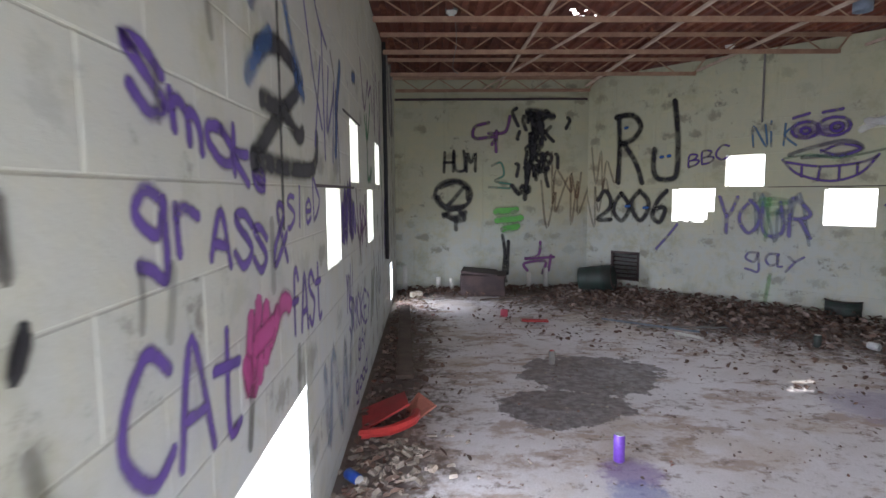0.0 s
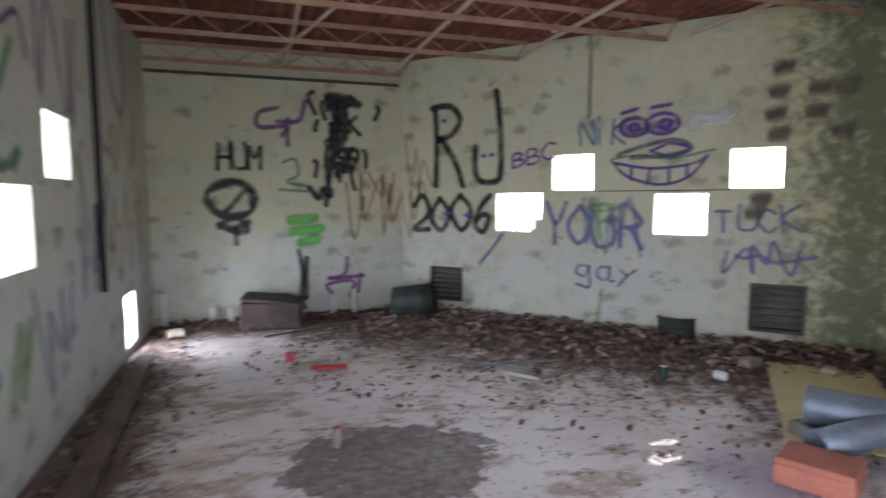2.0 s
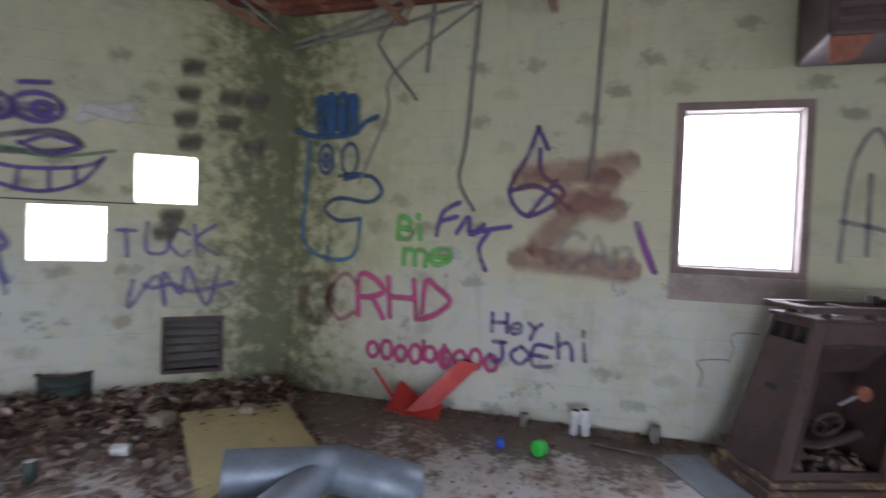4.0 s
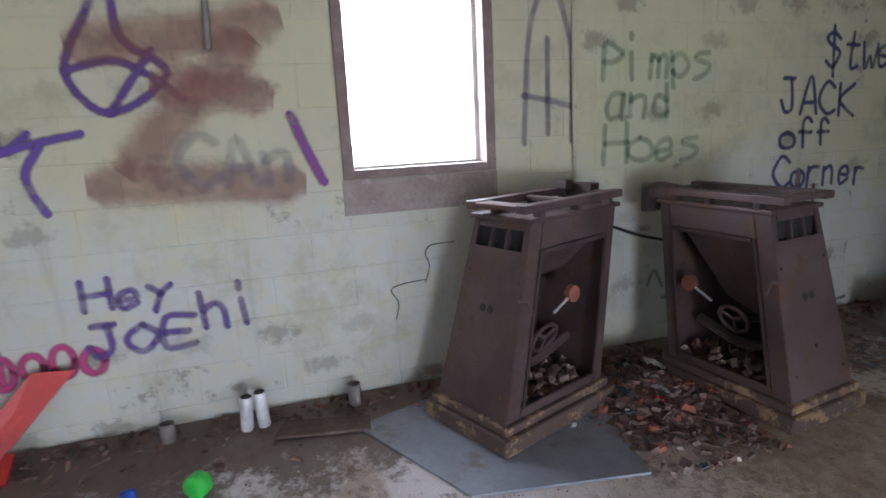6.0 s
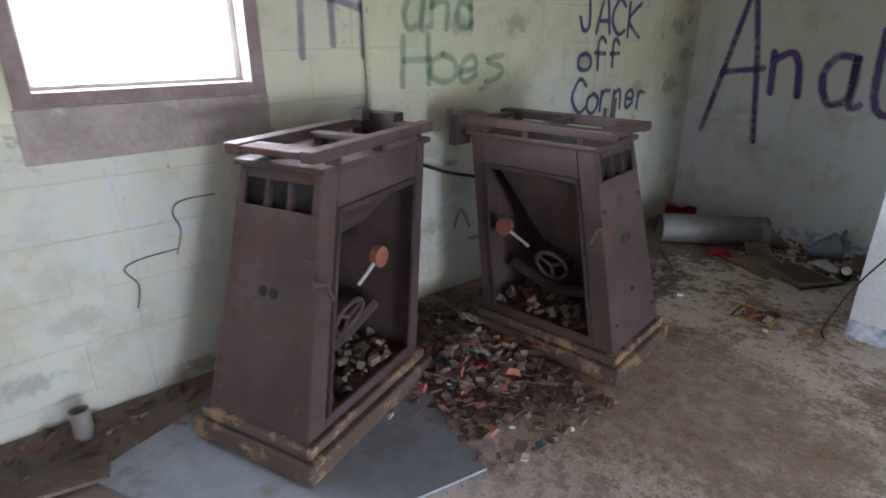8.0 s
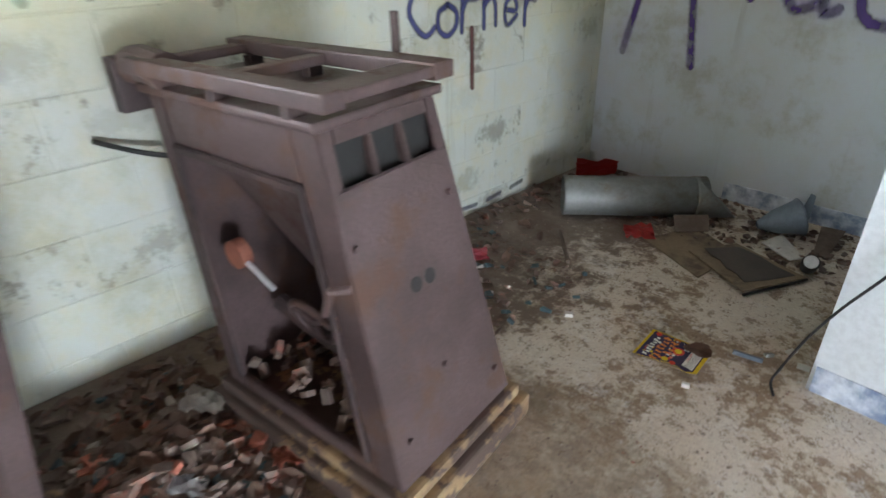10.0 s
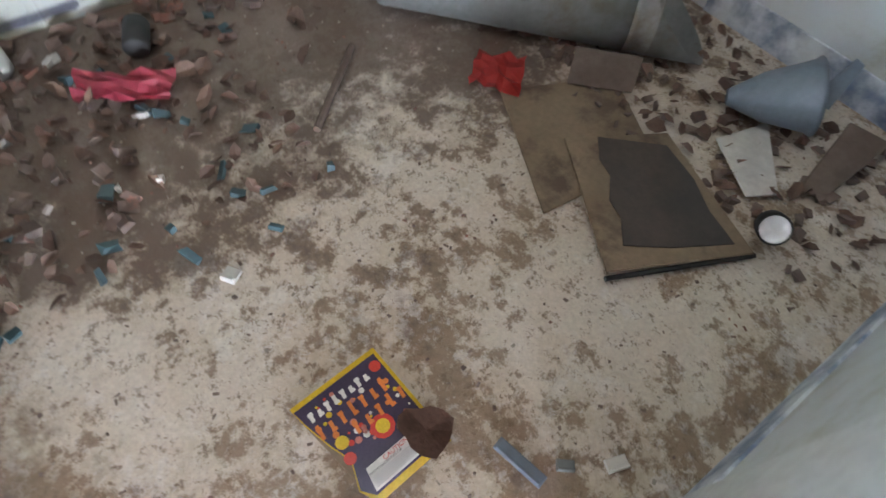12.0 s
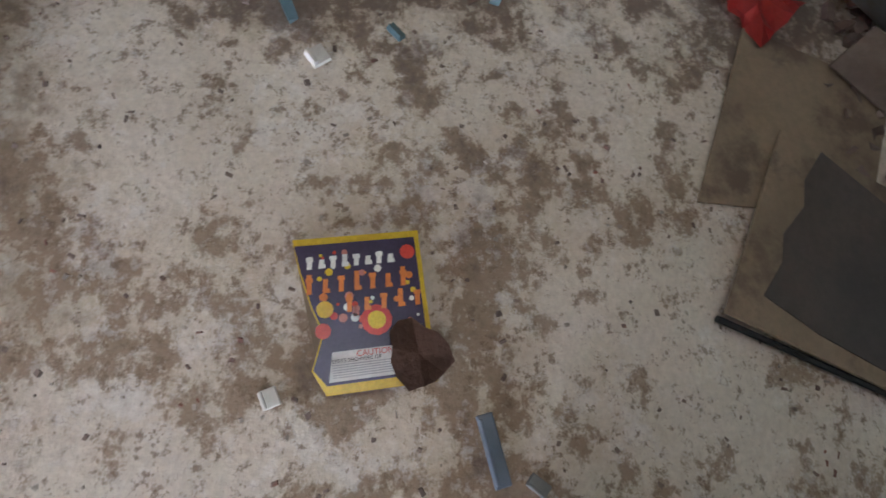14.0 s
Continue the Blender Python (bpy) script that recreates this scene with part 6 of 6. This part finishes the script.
tag("W", zigzag(0.04, 0.6, 1.7, 2.3, 6) + zigzag(0.02, 0.45, 1.1, 1.7, 5), 0.035, TAN, "tan sprayed scribble near the corner", 0.5)

# angled wall
tag("W", [[(0.56, 1.75), (0.57, 2.3), (0.55, 2.78)], [(0.5, 2.78), (0.78, 2.78), (0.92, 2.6), (0.8, 2.42), (0.6, 2.36)], [(0.64, 2.36), (0.85, 2.05), (0.96, 1.74)]], 0.085, PITCH_BLACK, "tall black sprayed letter R on the wall", 0.95)
tag("W", [[(1.44, 2.92), (1.50, 2.4), (1.50, 1.9), (1.42, 1.79), (1.22, 1.80), (1.14, 1.95), (1.15, 2.24)]], 0.085, PITCH_BLACK, "tall black sprayed letter J on the wall", 0.95)
write("W", "2006", 0.18, 1.44, 1.16, 1.62, 0.075, PITCH_BLACK, "black sprayed number 2006 on the wall", cover=0.95)
tag("W", [[(0.70, 1.38), (0.76, 1.38)], [(1.0, 1.36), (1.06, 1.36)], [(0.66, 2.6), (0.7, 2.6)], [(1.25, 2.12), (1.28, 2.12)], [(1.36, 2.13), (1.39, 2.13)]], 0.05, (0.02, 0.12, 0.4), "small blue dots inside black letters", 0.9)
write("W", "BBC", 1.66, 2.24, 1.95, 2.13, 0.032, PURPLE, "purple sprayed letters on the wall", -0.1, 0.8)
write("W", "NiK", 2.52, 3.05, 2.18, 2.44, 0.03, (0.06, 0.16, 0.30), "blue sprayed letters on the wall", 0.0, 0.75)
tag("W", [oval(3.12, 2.36, 0.15, 0.10), oval(3.42, 2.38, 0.17, 0.11), oval(3.12, 2.35, 0.05, 0.04), oval(3.45, 2.37, 0.06, 0.05), [(2.98, 2.52), (3.15, 2.56)], [(3.3, 2.56), (3.5, 2.58)]], 0.045, PURPLE, "purple sprayed cartoon eyes on the wall", 0.8)
tag("W", [[(2.88, 2.0), (3.05, 1.82), (3.4, 1.72), (3.7, 1.80), (3.88, 2.02)], [(2.92, 1.97), (3.3, 1.9), (3.7, 1.93), (3.86, 2.0)], [(3.1, 1.9), (3.1, 1.78)], [(3.3, 1.9), (3.28, 1.73)], [(3.5, 1.9), (3.5, 1.73)], [(3.68, 1.92), (3.68, 1.8)], [(3.3, 2.08), (3.5, 2.16), (3.7, 2.1), (3.5, 2.02), (3.3, 2.1)]], 0.035, PURPLE, "purple sprayed grinning mouth on the wall", 0.8)
tag("W", [[(2.9, 2.02), (3.2, 2.05), (3.5, 2.0), (3.95, 2.08)]], 0.03, LEAF_G, "green sprayed line across a face", 0.6)
tag("W", [[(2.98, 2.36), (3.26, 2.37), (3.56, 2.39)], [(3.05, 2.30), (3.5, 2.33)]], 0.075, PURPLE, "purple sprayed shading over cartoon eyes", 0.5)
tag("W", [[(2.95, 2.06), (3.2, 2.14), (3.55, 2.2), (3.72, 2.1), (3.5, 2.04), (3.1, 2.02)]], 0.05, (0.05, 0.03, 0.10), "dark sprayed loop over a grinning mouth", 0.7)
tag("W", zigzag(2.55, 3.15, 1.05, 1.45, 7), 0.04, (0.08, 0.22, 0.36), "faded blue sprayed scribble over older letters", 0.5)
tag("W", [[(2.62, 1.46), (2.8, 1.5), (3.0, 1.46)], [(2.78, 1.3), (2.95, 1.34)]], 0.06, LEAF_G, "faded green sprayed strokes over letters", 0.45)
write("W", "YOUR", 2.08, 3.28, 1.02, 1.48, 0.06, VIOLET, "faded violet sprayed word on the wall", cover=0.65)
write("W", "gay", 2.48, 3.22, 0.62, 0.84, 0.036, VIOLET, "faded violet sprayed word low on the wall", cover=0.65)
tag("W", [[(2.65, 1.42), (2.95, 1.44)], [(2.75, 1.5), (2.72, 0.95)], [(2.8, 0.5), (2.75, 0.1)]], 0.05, LIME, "faint green sprayed strokes on the wall", 0.4)
write("W", "TUCK", 3.98, 4.78, 1.22, 1.46, 0.034, VIOLET, "faded violet sprayed letters on the wall", cover=0.65)
tag("W", zigzag(4.05, 4.7, 0.84, 1.08, 8) + zigzag(4.1, 4.75, 0.92, 1.0, 4), 0.04, VIOLET, "faded violet sprayed scribble on the wall", 0.65)
tag("W", [[(1.22, 0.74), (1.4, 0.95), (1.53, 1.12)]], 0.045, VIOLET, "faded violet sprayed slash on the wall", 0.7)
tag("W", [[(3.7, 2.32), (3.9, 2.42), (4.08, 2.46)], [(3.75, 2.42), (4.05, 2.36)]], 0.09, (0.7, 0.7, 0.68), "white brushed smear on the wall", 0.5)
for s, z in ((4.45, 2.85), (4.42, 2.62), (4.40, 2.40), (4.43, 2.2), (4.75, 2.62), (4.74, 2.4), (4.98, 2.62), (4.96, 2.2), (4.3, 1.55), (4.25, 1.42)):
    tag("W", [[(s + 0.04, z), (s + 0.14, z + 0.01)], [(s + 0.02, z + 0.03), (s + 0.15, z + 0.04)], [(s + 0.03, z - 0.03), (s + 0.13, z - 0.035)]], 0.10, (0.13, 0.11, 0.075), "dark mildew stain on single wall blocks", 0.5)

# east wall
tag("R", [[(0.30, 2.40), (0.30, 2.66)], [(0.40, 2.40), (0.40, 2.68)], [(0.52, 2.40), (0.52, 2.68)], [(0.62, 2.40), (0.62, 2.66)]], 0.13, (0.025, 0.085, 0.19), "dark blue sprayed top hat on the wall", 0.9)
tag("R", [[(0.04, 2.40), (0.25, 2.34), (0.6, 2.35), (0.75, 2.46), (0.86, 2.5)]], 0.05, (0.025, 0.085, 0.19), "dark blue sprayed hat brim on the wall", 0.9)
tag("R", [oval(0.36, 2.13, 0.07, 0.13), oval(0.36, 2.12, 0.025, 0.06), oval(0.6, 2.13, 0.08, 0.14), [(0.5, 1.98), (0.72, 2.0)]], 0.035, (0.025, 0.07, 0.17), "dark blue sprayed cartoon eyes on the wall", 0.85)
tag("R", [[(0.55, 1.95), (0.8, 1.98), (0.92, 1.85), (0.8, 1.75), (0.5, 1.78), (0.36, 1.68), (0.5, 1.58), (0.72, 1.6)]], 0.04, (0.025, 0.07, 0.17), "dark blue sprayed nose and lips on the wall", 0.85)
tag("R", [[(0.18, 2.3), (0.16, 1.8), (0.14, 1.45), (0.25, 1.28), (0.5, 1.22), (0.68, 1.3), (0.72, 1.6)], [(0.4, 1.34), (0.4, 1.2)]], 0.04, (0.05, 0.17, 0.32), "blue sprayed face outline on the wall", 0.75)
write("R", "Bi", 1.08, 1.42, 1.44, 1.62, 0.045, LIME, "bright green sprayed letters on the wall", cover=0.75)
write("R", "me", 1.14, 1.64, 1.22, 1.42, 0.045, LIME, "bright green sprayed word me on the wall", cover=0.75)
tag("R", [[(1.44, 1.48), (1.5, 1.68), (1.64, 1.76)], [(1.48, 1.6), (1.62, 1.64)], [(1.62, 1.5), (1.72, 1.64), (1.74, 1.5), (1.86, 1.58)], [(1.74, 1.5), (1.9, 1.54), (2.08, 1.57)], [(1.9, 1.52), (1.82, 1.38), (1.88, 1.2)]], 0.042, PURPLE, "purple sprayed signature on the wall", 0.9)
write("R", "RHD", 0.72, 1.62, 0.74, 1.08, 0.05, ROSE, "pink sprayed letters RHD on the wall", cover=0.9)
write("R", "C", 0.40, 0.72, 0.66, 1.06, 0.045, ROSE, "faint pink sprayed curve on the wall", cover=0.5)
tag("R", [oval(0.3, 0.86, 0.14, 0.2)], 0.12, (0.13, 0.10, 0.06), "brown sooty ring on the wall", 0.6)
# a name kept to loops
tag("R", [oval(0.88 + 0.135 * k, 0.44 + 0.012 * math.sin(k * 2.1), 0.05, 0.065 + 0.015 * (k % 2)) for k in range(9)] + [[(1.36, 0.4), (1.36, 0.56)], [(1.55, 0.38), (1.55, 0.54)]], 0.038, MAGENTA, "bright pink sprayed looping letters on the wall", 0.95)
write("R", "Hey", 1.95, 2.42, 0.70, 0.85, 0.035, PURPLE, "purple sprayed word Hey on the wall", cover=0.72)
write("R", "JOE", 1.94, 2.48, 0.45, 0.61, 0.038, PURPLE, "purple sprayed name JOE on the wall", cover=0.72)
write("R", "hi", 2.50, 2.84, 0.53, 0.72, 0.036, PURPLE, "purple sprayed word hi on the wall", cover=0.72)
tag("R", [[(2.28, 2.38), (2.2, 2.15), (2.06, 1.86), (2.22, 1.66), (2.5, 1.84), (2.32, 2.0), (2.3, 2.2)], [(2.28, 2.38), (2.36, 2.2)], [(2.06, 1.86), (2.3, 1.9), (2.56, 1.72)], [(2.22, 1.66), (2.44, 1.95)]], 0.04, (0.08, 0.03, 0.19), "purple sprayed star squiggle on the wall", 0.85)
tag("R", [[(2.16, 1.98), (2.6, 2.02), (2.98, 2.08)], [(2.85, 1.95), (2.6, 1.72), (2.3, 1.42)], [(2.15, 1.32), (2.6, 1.30), (3.02, 1.26)], [(2.5, 1.8), (2.9, 1.72)]], 0.2, RUSTY, "faded red-brown sprayed letter on the wall", 0.55)
write("R", "CAn", 2.5, 3.1, 1.28, 1.52, 0.05, (0.20, 0.24, 0.30), "faint grey sprayed letters on the wall", cover=0.28)
tag("R", [[(3.06, 1.62), (3.12, 1.45), (3.20, 1.26)]], 0.055, (0.17, 0.03, 0.22), "purple sprayed stroke on the wall", 0.85)
tag("R", [[(4.40, 1.4), (4.44, 2.0), (4.52, 2.25), (4.6, 2.3), (4.68, 2.1), (4.72, 1.9), (4.72, 1.4)], [(4.56, 2.0), (4.56, 1.45)], [(4.4, 1.68), (4.6, 1.64), (4.74, 1.6)]], 0.035, (0.13, 0.12, 0.24), "faint violet sprayed outline beside the window", 0.55)
write("R", "Pimps", 4.93, 5.78, 1.76, 1.98, 0.036, (0.09, 0.27, 0.15), "green sprayed word on the wall", cover=0.42)
write("R", "and", 4.95, 5.48, 1.52, 1.72, 0.036, (0.09, 0.27, 0.15), "green sprayed word and on the wall", cover=0.42)
write("R", "Hoes", 4.94, 5.72, 1.24, 1.46, 0.036, (0.09, 0.27, 0.15), "green sprayed word on the wall", cover=0.42)
write("R", "$twerk", 6.72, 7.72, 1.82, 2.06, 0.028, INKY, "dark blue sprayed word on the wall", 0.04)
write("R", "JACK", 6.34, 7.06, 1.50, 1.74, 0.028, INKY, "dark blue sprayed word on the wall", 0.03)
write("R", "off", 6.36, 6.86, 1.26, 1.44, 0.028, INKY, "dark blue sprayed word on the wall")
write("R", "Corner", 6.33, 7.24, 0.98, 1.18, 0.028, INKY, "dark blue sprayed word Corner on the wall", 0.02)
tag("R", [[(5.3, 0.4), (5.35, 0.5), (5.42, 0.38)], [(5.5, 0.4), (5.5, 0.6)], [(5.42, 0.3), (5.6, 0.28)]], 0.025, (0.10, 0.11, 0.09), "faint dark scribble low on the wall", 0.5)
tag("R", [[(6.71, 0.98), (6.71, 0.70)]], 0.03, (0.09, 0.035, 0.03), "brown rust run on the wall", 0.9)

tag("R", [[(6.46, 0.04), (6.60, 0.05), (6.74, 0.045)], [(6.83, 0.045), (6.94, 0.055)], [(7.03, 0.06), (7.13, 0.075)], [(6.1, 0.035), (6.30, 0.04)]], 0.028, (0.06, 0.06, 0.11), "scuffed dark blue paint along the wall's foot", 0.7)

# alcove wall
tag("B", [[(0.15, 0.74), (0.28, 1.3), (0.40, 1.85)], [(0.40, 1.85), (0.50, 1.3), (0.58, 0.70)], [(0.25, 1.2), (0.56, 1.24)]], 0.045, PURPLE, "tall violet sprayed letter A on the alcove wall", 0.75)
write("B", "naL", 0.62, 1.62, 1.04, 1.52, 0.05, PURPLE, "violet sprayed letters on the alcove wall", 0.04, 0.85)

# cracks in the east wall's joints
for k, pts in enumerate(([(3.74, 0.62), (3.77, 0.72), (3.75, 0.80), (3.79, 0.845), (3.93, 0.85)], [(3.55, 0.42), (3.57, 0.52), (3.53, 0.60), (3.60, 0.63), (3.74, 0.64)])):
    tag("R", [pts], 0.008, (0.05, 0.042, 0.035), "thin stepped crack in the block joints", 0.8)

# ---- blocks of the walls ----
for ob, w, s0, s1, holes, material in WALLS:
    lay_blocks(ob, w, s0, s1, holes, material)
